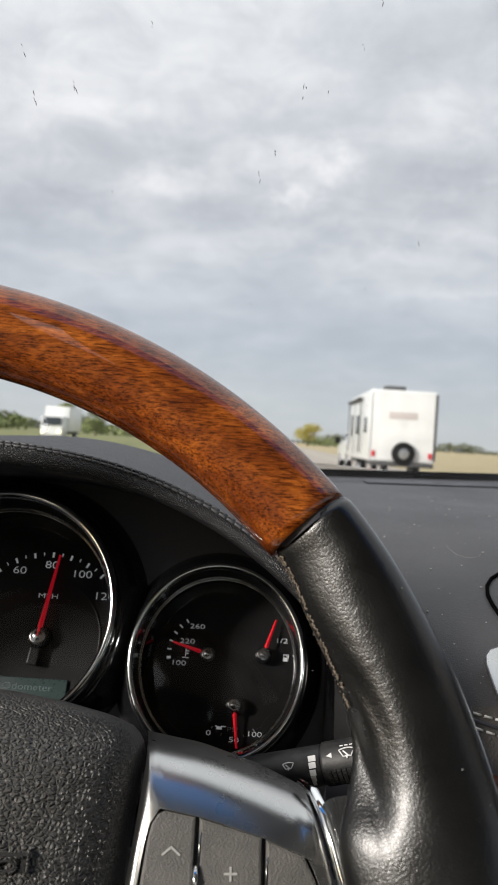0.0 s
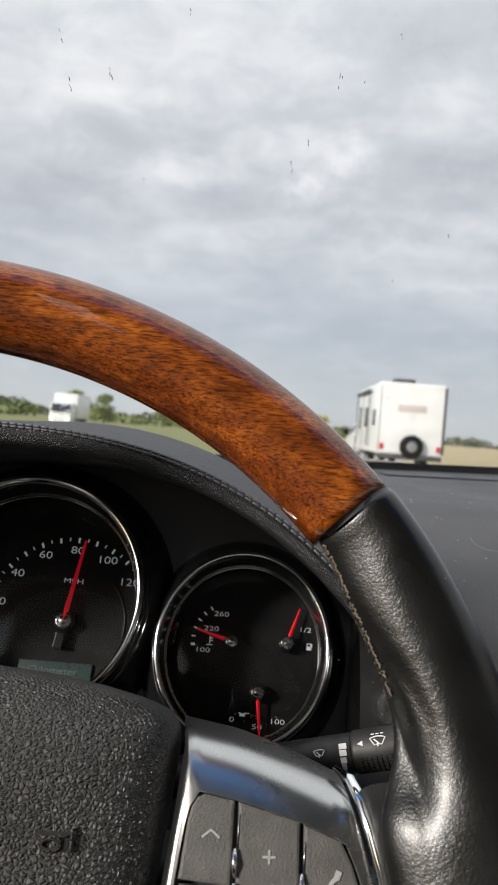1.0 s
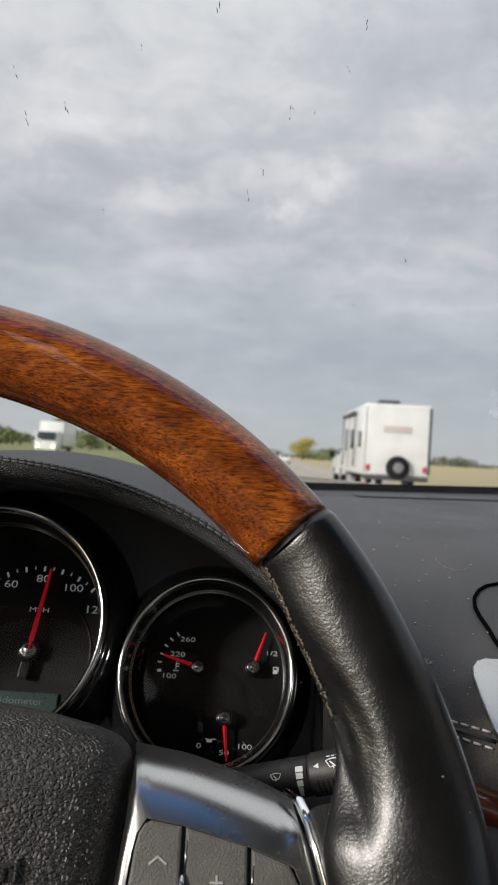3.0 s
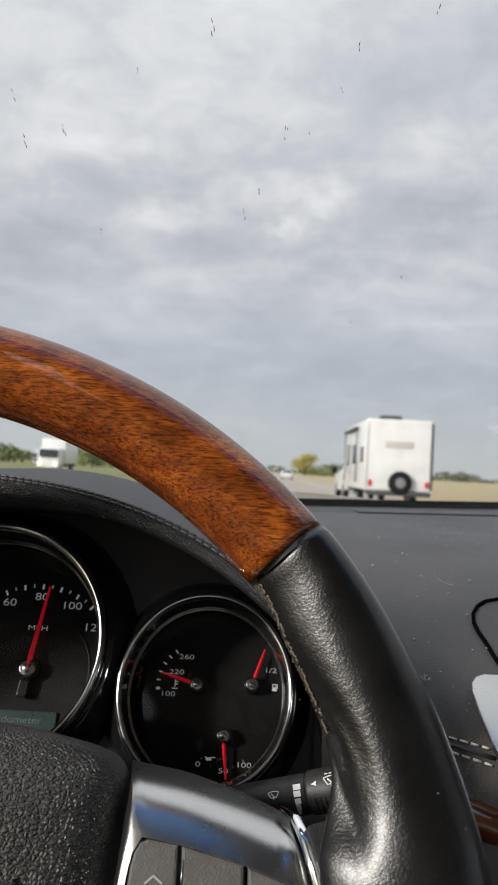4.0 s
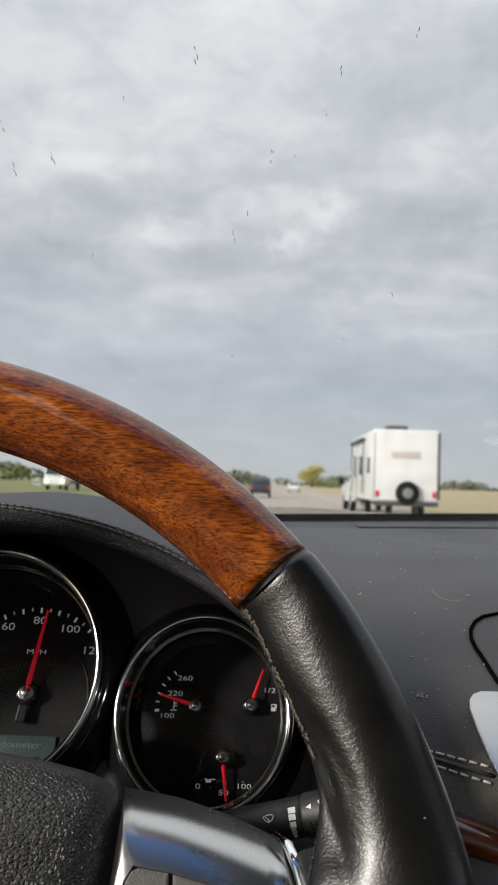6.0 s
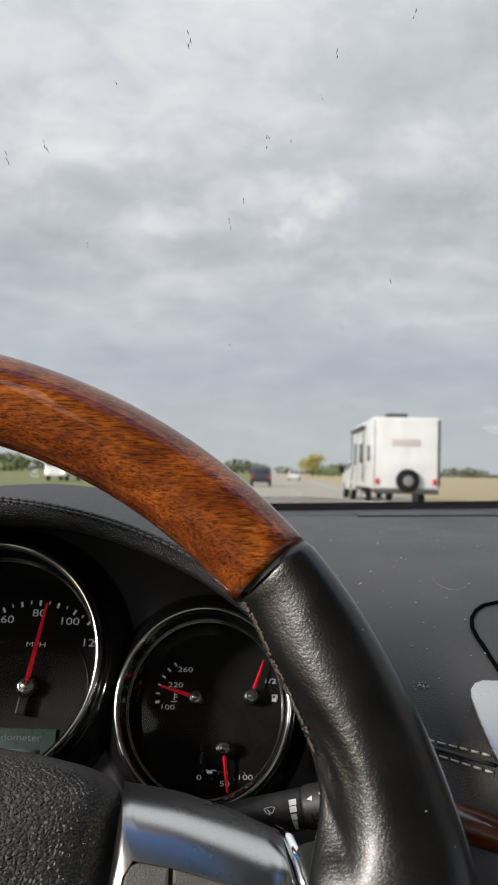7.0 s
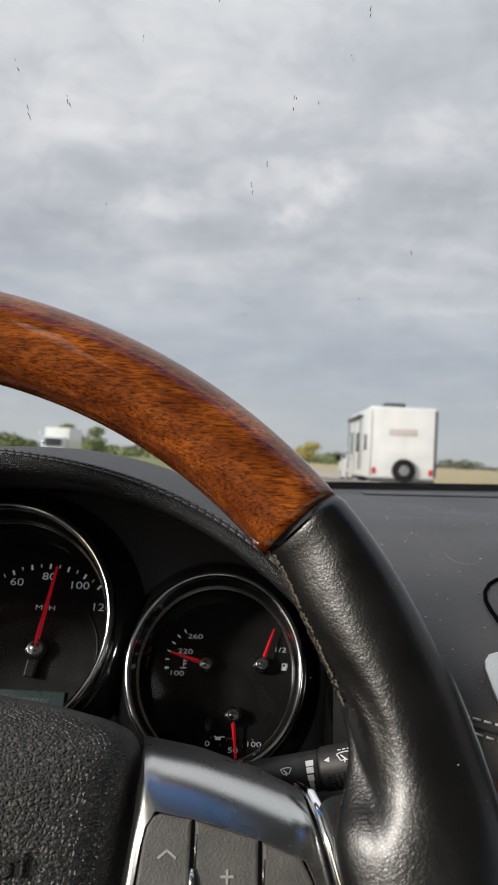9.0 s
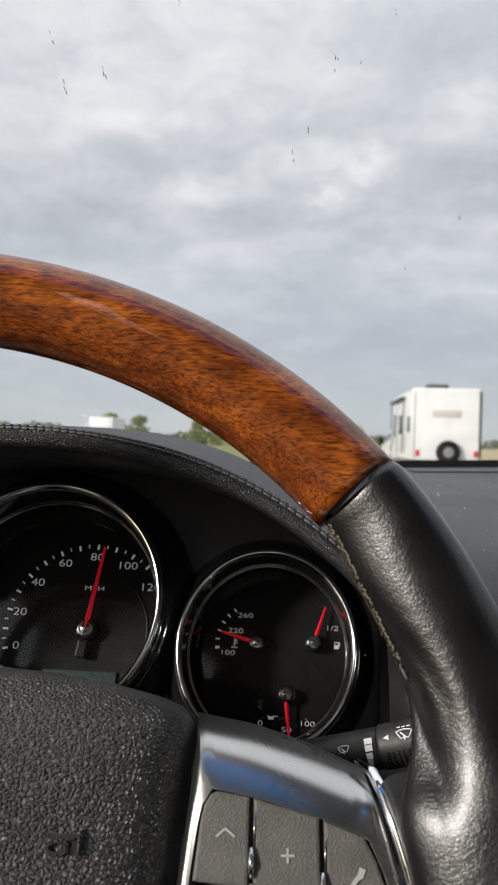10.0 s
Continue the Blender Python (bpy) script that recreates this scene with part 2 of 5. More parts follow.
    for key, value in (("From Min", -0.046), ("From Max", -0.032), ("To Min", 0.12), ("To Max", 1.0)):
        face.inputs[key].default_value = value
    ab.l.new(depth.outputs[2], face.inputs["Value"])
    ab.bump(ab.math("MULTIPLY", pebble.outputs[0], face.outputs[0]), 1.0, 0.0013)
    ab.bump(ab.noise(1500, 3), 0.3, 0.0003)
    M["grain"] = ab
    # dashboard skin, dusty
    da = Mat("dashboard_skin", (0.030, 0.030, 0.033), 0.62)
    dust = da.noise(620, 3, 0.65)
    da.put("Base Color", da.mix(da.ramp(dust, [(0.60, (0, 0, 0)), (0.76, (0.45,) * 3)]), da.ramp(da.noise(14, 5), [(0.3, (0.042, 0.041, 0.045)), (0.75, (0.066, 0.064, 0.067))]), (0.16, 0.155, 0.15)))
    da.put("Roughness", da.ramp(da.noise(9, 4), [(0.3, (0.40,) * 3), (0.7, (0.54,) * 3)]))
    da.bump(da.voronoi(850), 0.5, 0.0008)
    da.bump(da.noise(1500, 3), 0.25, 0.0003)
    M["dash"] = da
    # lower face of the dashboard, lighter and browner than the pad
    df = Mat("lower_dash_leather", (0.07, 0.064, 0.058), 0.6)
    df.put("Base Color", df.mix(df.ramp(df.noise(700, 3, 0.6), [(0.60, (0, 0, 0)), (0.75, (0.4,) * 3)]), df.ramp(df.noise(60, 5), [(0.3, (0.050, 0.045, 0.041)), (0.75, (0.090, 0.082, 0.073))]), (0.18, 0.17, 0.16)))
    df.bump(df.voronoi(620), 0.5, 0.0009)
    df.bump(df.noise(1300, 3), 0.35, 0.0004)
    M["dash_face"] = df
    st = Mat("stitched_leather", (0.022, 0.022, 0.024), 0.48)
    fleck = st.ramp(st.noise(1100, 2, 0.6), [(0.60, (0, 0, 0)), (0.74, (0.55,) * 3)])
    st.put("Base Color", st.mix(fleck, st.ramp(st.noise(80, 4), [(0.3, (0.016, 0.016, 0.018)), (0.75, (0.030, 0.030, 0.032))]), (0.10, 0.10, 0.105)))
    st.bump(st.voronoi(620), 0.9, 0.0014)
    st.bump(st.noise(1500, 3), 0.4, 0.0004)
    M["hide"] = st
    cg = Mat("corner_vinyl", (0.03, 0.03, 0.031), 0.55)
    cg.put("Base Color", cg.ramp(cg.noise(300, 4), [(0.35, (0.010, 0.010, 0.011)), (0.7, (0.032, 0.031, 0.030))]))
    cg.bump(cg.voronoi(900), 0.9, 0.0010)
    M["corner_grain"] = cg
    lp = Mat("lip_leather", (0.012, 0.012, 0.013), 0.44, spec=0.5)
    lp.put("Base Color", lp.ramp(lp.noise(80, 4), [(0.3, (0.008, 0.008, 0.009)), (0.75, (0.016, 0.016, 0.018))]))
    lp.bump(lp.ramp(lp.voronoi(1050), [(0.0, (0, 0, 0)), (0.34, (1, 1, 1))]), 0.5, 0.0009)
    lp.bump(lp.noise(900, 3, 0.6, 1.0), 0.2, 0.0005)
    M["lip"] = lp
    M["thread_dark"] = Mat("dark_thread", (0.095, 0.095, 0.10), 0.5).vary(900, 0.4, 0.6)
    M["thread"] = Mat("grey_thread", (0.58, 0.57, 0.54), 0.8).vary(900, 0.7, 0.9)
    M["chrome"] = Mat("chrome", (0.86, 0.87, 0.88), 0.05, 1.0).vary(60, 0.03, 0.10)
    M["gasket"] = Mat("matt_gasket", (0.003, 0.003, 0.003), 1.0, spec=0.02).vary(60, 0.9, 1.0)
    M["ring_chrome"] = Mat("dark_chrome", (0.80, 0.81, 0.82), 0.07, 1.0).vary(60, 0.05, 0.12)
    sat = Mat("satin_silver", (0.50, 0.495, 0.48), 0.28, 1.0)
    sat.put("Roughness", sat.ramp(sat.noise(40, 4), [(0.3, (0.25,) * 3), (0.7, (0.31,) * 3)]))
    sat.bump(sat.noise(2500, 2), 0.05, 0.0002)
    M["satin"] = sat
    key = Mat("key_plastic", (0.052, 0.051, 0.049), 0.5)
    key.put("Base Color", key.ramp(key.noise(120, 4), [(0.3, (0.10, 0.096, 0.089)), (0.75, (0.145, 0.138, 0.127))]))
    key.bump(key.noise(1500, 3, 0.7), 0.7, 0.0005)
    M["key"] = key
    M["hub_metal"] = Mat("dark_hub_metal", (0.55, 0.55, 0.56), 0.12, 1.0).vary(200, 0.08, 0.2)
    M["print"] = Mat("grey_print", (0.42, 0.42, 0.40), 0.6).vary(300, 0.5, 0.7)
    dp = Mat("dial_print", (0.62, 0.63, 0.64), 0.5).vary(300, 0.4, 0.6)
    dp.put("Emission Color", (0.9, 0.95, 1.0, 1))
    dp.put("Emission Strength", 0.16)
    M["white"] = dp
    M["mark"] = Mat("white_marking", (0.62, 0.62, 0.61), 0.5).vary(300, 0.4, 0.6)
    M["grey"] = Mat("faint_print", (0.20, 0.20, 0.205), 0.5).vary(300, 0.4, 0.6)
    M["dial"] = Mat("dial_face", (0.007, 0.007, 0.0075), 0.42, spec=0.3).vary(80, 0.34, 0.5)
    M["cavity"] = Mat("black_plastic", (0.045, 0.045, 0.053), 0.45, spec=0.5).vary(50, 0.32, 0.5)
    pl = Mat("stalk_plastic", (0.018, 0.018, 0.018), 0.5)
    pl.put("Base Color", pl.ramp(pl.noise(200, 4), [(0.35, (0.014,) * 3), (0.72, (0.032, 0.031, 0.030))]))
    pl.bump(pl.noise(1500, 2), 0.25, 0.0003)
    M["plastic"] = pl
    M["gloss"] = Mat("gloss_black", (0.009, 0.009, 0.010), 0.12, coat=0.5).vary(70, 0.08, 0.2)
    ne = Mat("red_needle", (0.62, 0.012, 0.018), 0.4)
    ne.put("Emission Color", (0.75, 0.01, 0.03, 1))
    ne.put("Emission Strength", 0.22)
    ne.vary(300, 0.3, 0.5)
    M["needle"] = ne
    lc = Mat("message_display", (0.032, 0.05, 0.048), 0.3)
    lc.put("Emission Color", (0.10, 0.16, 0.16, 1))
    lc.put("Emission Strength", 0.07)
    lc.vary(500, 0.25, 0.35)
    M["lcd"] = lc
    M["lcd_ink"] = Mat("display_ink", (0.16, 0.22, 0.22), 0.4).vary(500, 0.3, 0.5)
    M["fray"] = Mat("frayed_hide", (0.15, 0.122, 0.092), 0.9).vary(900, 0.8, 1.0)
    M["bug"] = Mat("dried_insect", (0.21, 0.20, 0.19), 0.8).vary(900, 0.7, 0.9)
    sm = Mat("pale_smear", (0.8, 0.8, 0.8), 0.8).vary(500, 0.7, 0.9)
    tl = sm.n.new("ShaderNodeBsdfTranslucent")
    tl.inputs[0].default_value = (0.9, 0.91, 0.92, 1)
    smix, sclear = sm.n.new("ShaderNodeMixShader"), sm.n.new("ShaderNodeBsdfTransparent")
    sm.l.new(sm.ramp(sm.noise(160, 4), [(0.40, (0.0,) * 3), (0.68, (0.5,) * 3)]), smix.inputs[0])
    sm.l.new(sclear.outputs[0], smix.inputs[1]), sm.l.new(tl.outputs[0], smix.inputs[2])
    sm.l.new(smix.outputs[0], sm.n["Material Output"].inputs[0])
    M["smudge"] = sm
    hz = Mat("faint_smear", (0.8, 0.8, 0.8), 0.8)
    mixer, clear, tr2 = hz.n.new("ShaderNodeMixShader"), hz.n.new("ShaderNodeBsdfTransparent"), hz.n.new("ShaderNodeBsdfTranslucent")
    tr2.inputs[0].default_value = (0.95, 0.96, 0.97, 1)
    hz.l.new(hz.ramp(hz.noise(60, 4), [(0.42, (0, 0, 0)), (0.75, (0.5,) * 3)]), mixer.inputs[0])
    hz.l.new(clear.outputs[0], mixer.inputs[1]), hz.l.new(tr2.outputs[0], mixer.inputs[2])
    hz.l.new(mixer.outputs[0], hz.n["Material Output"].inputs[0])
    M["haze"] = hz
    M["dustmote"] = Mat("dust_mote", (0.40, 0.39, 0.37), 0.9).vary(900, 0.8, 1.0)
    M["lining"] = Mat("roof_lining", (0.72, 0.69, 0.64), 0.9).vary(40, 0.85, 0.95)
    ct = Mat("pale_cabin_trim", (0.42, 0.40, 0.36), 0.8)
    ct.put("Base Color", ct.ramp(ct.noise(6, 4), [(0.3, (0.38, 0.36, 0.325)), (0.75, (0.46, 0.44, 0.40))]))
    M["cabin_trim"] = ct
    M["body"] = Mat("car_paint_dark", (0.03, 0.032, 0.036), 0.3, coat=0.6).vary(30, 0.25, 0.4)
    M["rubber"] = Mat("black_rubber", (0.006, 0.006, 0.006), 0.8, spec=0.2).vary(60, 0.65, 0.85)
    # outside
    wp = Mat("white_vehicle_paint", (0.72, 0.72, 0.70), 0.35, coat=0.4)
    wp.put("Base Color", wp.ramp(wp.noise(1.4, 6), [(0.3, (0.63, 0.635, 0.64)), (0.7, (0.77, 0.78, 0.785))]))
    M["white_paint"] = wp
    M["seal"] = Mat("dark_seal", (0.06, 0.06, 0.062), 0.6).vary(6, 0.5, 0.7)
    M["decal"] = Mat("faded_decal", (0.50, 0.45, 0.44), 0.6).vary(8, 0.5, 0.7)
    M["red_lens"] = Mat("red_lamp_lens", (0.55, 0.02, 0.03), 0.2).vary(20, 0.15, 0.3)
    M["pane"] = Mat("tinted_pane", (0.03, 0.035, 0.04), 0.08, spec=0.6).vary(5, 0.05, 0.12)
    M["dark_paint"] = Mat("dark_vehicle_paint", (0.025, 0.03, 0.04), 0.3, coat=0.5).vary(3, 0.25, 0.4)
    M["rim_metal"] = Mat("wheel_metal", (0.45, 0.45, 0.46), 0.35, 1.0).vary(20, 0.3, 0.45)
    lamp = Mat("lit_headlamp", (0.9, 0.75, 0.5), 0.2)
    lamp.put("Emission Color", (1.0, 0.75, 0.42, 1))
    lamp.put("Emission Strength", 3.0)
    M["lamp"] = lamp
    rd = Mat("worn_road", (0.22, 0.20, 0.18), 0.9)
    rd.put("Base Color", rd.ramp(rd.noise(0.7, 8), [(0.3, (0.38, 0.33, 0.28)), (0.7, (0.48, 0.425, 0.365))]))
    rd.bump(rd.noise(30, 4), 0.2, 0.01)
    M["road"] = rd
    M["line"] = Mat("road_line_paint", (0.62, 0.60, 0.52), 0.7).vary(3, 0.6, 0.8)
    gr = Mat("roadside_ground", (0.2, 0.2, 0.08), 0.95)
    gx = gr.n.new("ShaderNodeSeparateXYZ")
    gr.l.new(gr.co, gx.inputs[0])
    side = gr.math("ADD", gr.math("MULTIPLY", gx.outputs[0], 0.02), gr.math("MULTIPLY", gr.math("ADD", gr.noise(0.03, 5), -0.5), 0.8))
    green = gr.ramp(gr.noise(0.5, 8), [(0.3, (0.15, 0.165, 0.055)), (0.7, (0.27, 0.265, 0.11))])
    straw = gr.ramp(gr.noise(0.35, 8), [(0.3, (0.38, 0.305, 0.165)), (0.7, (0.52, 0.43, 0.255))])
    gr.put("Base Color", gr.mix(gr.ramp(side, [(0.0, (0, 0, 0)), (0.12, (1, 1, 1))]), green, straw))
    gr.bump(gr.noise(3, 6), 0.5, 0.05)
    M["ground"] = gr
    # leaf tones are lifted; distance haze is put into the greyer far one
    for name, lo, hi in (("leaf", (0.11, 0.14, 0.045), (0.25, 0.28, 0.11)), ("leaf_hazed", (0.11, 0.12, 0.07), (0.20, 0.21, 0.13)), ("leaf_gold", (0.30, 0.25, 0.04), (0.52, 0.45, 0.10))):
        lf = Mat(name, lo, 0.75)
        info = lf.n.new("ShaderNodeNewGeometry").outputs["Random Per Island"]
        lf.put("Base Color", lf.ramp(info, [(0.0, lo), (1.0, hi)]))
        M[name] = lf
    M["bark"] = Mat("bark", (0.09, 0.07, 0.05), 0.9).vary(4, 0.85, 1.0)
    # clear windscreen: lets the view through and adds a little gloss
    gl = bpy.data.materials.new("windscreen_glass")
    gl.use_nodes = True
    n, l = gl.node_tree.nodes, gl.node_tree.links
    n.clear()
    fr, tr, gs, mx = (n.new("ShaderNode" + k) for k in ("Fresnel", "BsdfTransparent", "BsdfGlossy", "MixShader"))
    fr.inputs[0].default_value = 1.12
    tr.inputs[0].default_value = (0.93, 0.95, 0.945, 1)
    gs.inputs["Roughness"].default_value = 0.02
    l.new(fr.outputs[0], mx.inputs[0]), l.new(tr.outputs[0], mx.inputs[1]), l.new(gs.outputs[0], mx.inputs[2])
    l.new(mx.outputs[0], n.new("ShaderNodeOutputMaterial").inputs[0])
    M = {k: (v.m if isinstance(v, Mat) else v) for k, v in M.items()}
    M["glass"] = gl
    lens = gl.copy()
    lens.name = "dial_lens"
    lens.node_tree.nodes["Fresnel"].inputs[0].default_value = 1.47
    lens.node_tree.nodes["Glossy BSDF"].inputs["Roughness"].default_value = 0.08
    lens.node_tree.nodes["Transparent BSDF"].inputs[0].default_value = (0.97, 0.97, 0.97, 1)
    M["lens"] = lens
    band = gl.copy()
    band.name = "blue_shade_band"
    band.node_tree.nodes["Transparent BSDF"].inputs[0].default_value = (0.045, 0.21, 0.56, 1)
    M["shade_band"] = band
    return M


MAT = make_materials()


# ---- building helpers ----
def part(name, bm, material, parent=None, label="", smooth=True, m=None):
    """Links a bmesh as one mesh object, under a thing or part where one is given."""
    me = bpy.data.meshes.new(name)
    bmesh.ops.recalc_face_normals(bm, faces=bm.faces)
    bm.to_mesh(me)
    bm.free()
    for p in me.polygons:
        p.use_smooth = smooth
    me.materials.append(MAT[material])
    ob = new(name, me)
    if parent is not None:
        ob.parent = parent
    if m is not None:
        ob.matrix_local = m
    if label:
        ob["label"] = label
    return ob


def thing(name, label, category, m=None, group="", kind=""):
    ob = new(name)
    ob.empty_display_size = 0.05
    if m is not None:
        ob.matrix_world = m
    return tagged(ob, label, category, group, kind)


def sheet(fn, us, vs, close_u=False, close_v=False):
    """A grid mesh over fn(u, v)."""
    bm = bmesh.new()
    rows = [[bm.verts.new(fn(u, v)) for v in vs] for u in us]
    nu, nv = len(us), len(vs)
    for i in range(nu if close_u else nu - 1):
        for j in range(nv if close_v else nv - 1):
            a, b = rows[i], rows[(i + 1) % nu]
            try:
                bm.faces.new((a[j], b[j], b[(j + 1) % nv], a[(j + 1) % nv]))
            except ValueError:
                pass
    return bm


def cap_ends(bm):
    loops = [e for e in bm.edges if e.is_boundary]
    if loops:
        bmesh.ops.holes_fill(bm, edges=loops, sides=0)
    return bm


def steps(a, b, n):
    return [a + (b - a) * i / (n - 1) for i in range(n)]


def lathe(profile, n=48, arc=(0.0, 360.0)):
    """Turns (radius, height) pairs about z."""
    full = abs(arc[1] - arc[0] - 360) < 1e-6
    angs = [radians(arc[0] + (arc[1] - arc[0]) * i / n) for i in range(n if full else n + 1)]
    return sheet(lambda a, k: (profile[k][0] * math.cos(a), profile[k][0] * math.sin(a), profile[k][1]), angs, range(len(profile)), close_u=full)


def tube(points, radius, n=8, caps=True):
    """A round tube along points; radius may be a number or one per point."""
    pts = [Vector(p) for p in points]
    rad = radius if isinstance(radius, (list, tuple)) else [radius] * len(pts)
    frames, side = [], None
    for i, p in enumerate(pts):
        t = (pts[min(i + 1, len(pts) - 1)] - pts[max(i - 1, 0)]).normalized()
        side = (t.orthogonal() if side is None else side - t * side.dot(t)).normalized()
        frames.append((side.copy(), t.cross(side)))
    bm = sheet(lambda i, a: pts[i] + rad[i] * (math.cos(a) * frames[i][0] + math.sin(a) * frames[i][1]), range(len(pts)), [2 * math.pi * k / n for k in range(n)], close_v=True)
    return cap_ends(bm) if caps else bm


def box(size, at=(0, 0, 0), bevel=0.0, seg=2, taper=None):
    """A bevelled box, at its centre; taper(v) may move its corners first."""
    bm = bmesh.new()
    bmesh.ops.create_cube(bm, size=1)
    for v in bm.verts:
        v.co = Vector((v.co.x * size[0], v.co.y * size[1], v.co.z * size[2]))
        if taper:
            v.co = Vector(taper(v.co))
        v.co += Vector(at)
    if bevel:
        bmesh.ops.bevel(bm, geom=bm.edges[:], offset=bevel, segments=seg, affect="EDGES", profile=0.6)
    return bm


def plate(outline, thick, bevel=0.0, z=0.0, seg=2):
    """A flat piece with the given outline in x, y, from z - thick to z."""
    bm = bmesh.new()
    f = bm.faces.new([bm.verts.new((x, y, z)) for x, y in outline])
    f.normal_update()
    if f.normal.z < 0:
        f.normal_flip()
    ext = bmesh.ops.extrude_face_region(bm, geom=[f])
    vs = [g for g in ext["geom"] if isinstance(g, bmesh.types.BMVert)]
    bmesh.ops.translate(bm, verts=vs, vec=(0, 0, -thick))
    if bevel:
        rim = [e for e in bm.edges if all(abs(v.co.z - z) < 1e-7 for v in e.verts)]
        bmesh.ops.bevel(bm, geom=rim, offset=bevel, segments=seg, affect="EDGES", profile=0.6)
    return bm


def rounded(x0, y0, x1, y1, r, n=5):
    pts = []
    for cx, cy, a in ((x1 - r, y1 - r, 0), (x0 + r, y1 - r, 90), (x0 + r, y0 + r, 180), (x1 - r, y0 + r, 270)):
        pts += [(cx + r * math.cos(radians(a + 90 * i / n)), cy + r * math.sin(radians(a + 90 * i / n))) for i in range(n + 1)]
    return pts


def merge(*bms):
    """Joins bmeshes of one part."""
    out = bmesh.new()
    for b in bms:
        me = bpy.data.meshes.new("tmp")
        b.to_mesh(me)
        b.free()
        out.from_mesh(me)
        bpy.data.meshes.remove(me)
    return out


def moved(bm, m):
    bmesh.ops.transform(bm, matrix=m, verts=bm.verts)
    return bm


def writing(name, text, size, x, y, z, material, parent, wide=1.3, label="", turn=0.0):
    """Flat letters, centred at x, y in the parent's plane."""
    cu = bpy.data.curves.new(name, "FONT")
    cu.body, cu.size, cu.align_x, cu.align_y, cu.extrude = text, size, "CENTER", "CENTER", 0.00012
    cu.resolution_u = 4
    cu.offset = -0.012 * size
    tmp = bpy.data.objects.new(name, cu)
    me = bpy.data.meshes.new_from_object(tmp)
    bpy.data.objects.remove(tmp)
    me.name = name
    me.materials.clear()
    me.materials.append(MAT[material])
    me.transform(Matrix.Diagonal((wide, 1, 1, 1)))
    ob = new(name, me)
    ob.parent = parent
    ob.matrix_local = pose(x, y, z, 0, 0, turn)
    if label:
        ob["label"] = label
    return ob


def frame_matrix(o, x, y, z):
    return Matrix(((x[0], y[0], z[0], o[0]), (x[1], y[1], z[1], o[1]), (x[2], y[2], z[2], o[2]), (0, 0, 0, 1)))


def interp(x, pts):
    """Smooth value at x through (x, y) pairs."""
    xs, ys = [p[0] for p in pts], [p[1] for p in pts]
    if x <= xs[0]:
        return ys[0]
    for i in range(len(xs) - 1):
        if x <= xs[i + 1]:
            m0 = (ys[i + 1] - ys[max(i - 1, 0)]) / (xs[i + 1] - xs[max(i - 1, 0)])
            k = min(i + 2, len(xs) - 1)
            m1 = (ys[k] - ys[i]) / (xs[k] - xs[i])
            h = xs[i + 1] - xs[i]
            t = (x - xs[i]) / h
            return (2 * t**3 - 3 * t**2 + 1) * ys[i] + (t**3 - 2 * t**2 + t) * h * m0 + (3 * t**2 - 2 * t**3) * ys[i + 1] + (t**3 - t**2) * h * m1
    return ys[-1]


# ---- the road and the land ----
ground = part("ground", sheet(lambda u, v: (u, v, -0.03), [-3000, -800, -200, -60, -20, 0, 20, 60, 200, 800, 3000], [-400, -60, 0, 40, 100, 250, 600, 1500, 4000]), "ground", smooth=False)
tagged(ground, "flat roadside land, green verge and dry straw-coloured field", "ground", kind="structure")
road = part("road", box((10.4, 2300, 0.06), (3.1, 1050, -0.03)), "road", smooth=False)
tagged(road, "pale worn two-lane highway with a wide shoulder", "road", kind="structure")
for lx, label in ((-1.75, "solid pale line along the road's inner edge"), (5.55, "solid pale line beside the shoulder")):
    tagged(part("road_line", box((0.13, 2200, 0.004), (lx, 1040, 0.004)), "line", smooth=False), label, "road marking", kind="structure")
dash_mark = part("lane_dash", box((0.13, 3.0, 0.004), (0, 0, 0)), "line", smooth=False, m=pose(1.9, 12, 0.004))
tagged(dash_mark, "short pale lane dash on the road", "road marking", "dashes between the lanes", "structure")
for i in range(1, 40):
    copy_thing(dash_mark, pose(1.9, 12 + 12.2 * i, 0.004))


# ---- trees ----
def leaf_cloud(blobs, count, size, seed):
    """Many small leaf clumps, scattered through ragged blobs (x, y, z, rx, rz)."""
    rng = random.Random(seed)
    verts, faces = [], []
    total = sum(b[3] * b[4] for b in blobs)
    for x, y, z, rx, rz in blobs:
        for _ in range(max(6, int(count * rx * rz / total))):
            d = Vector((rng.gauss(0, 1), rng.gauss(0, 1), rng.gauss(0, 1))).normalized() * rng.uniform(0.35, 1.08) ** 0.6
            c = Vector((x + d.x * rx, y + d.y * rx, z + d.z * rz))
            a = Vector((rng.gauss(0, 1), rng.gauss(0, 1), rng.gauss(0, 1))).normalized() * size * rng.uniform(0.6, 1.4)
            b = a.orthogonal().normalized() * size * rng.uniform(0.4, 0.9)
            k = len(verts)
            verts += [c - a, c + b, c + a, c - b]
            faces.append((k, k + 1, k + 2, k + 3))
    bm = bmesh.new()
    vs = [bm.verts.new(v) for v in verts]
    for f in faces:
        bm.faces.new([vs[i] for i in f])
    return bm


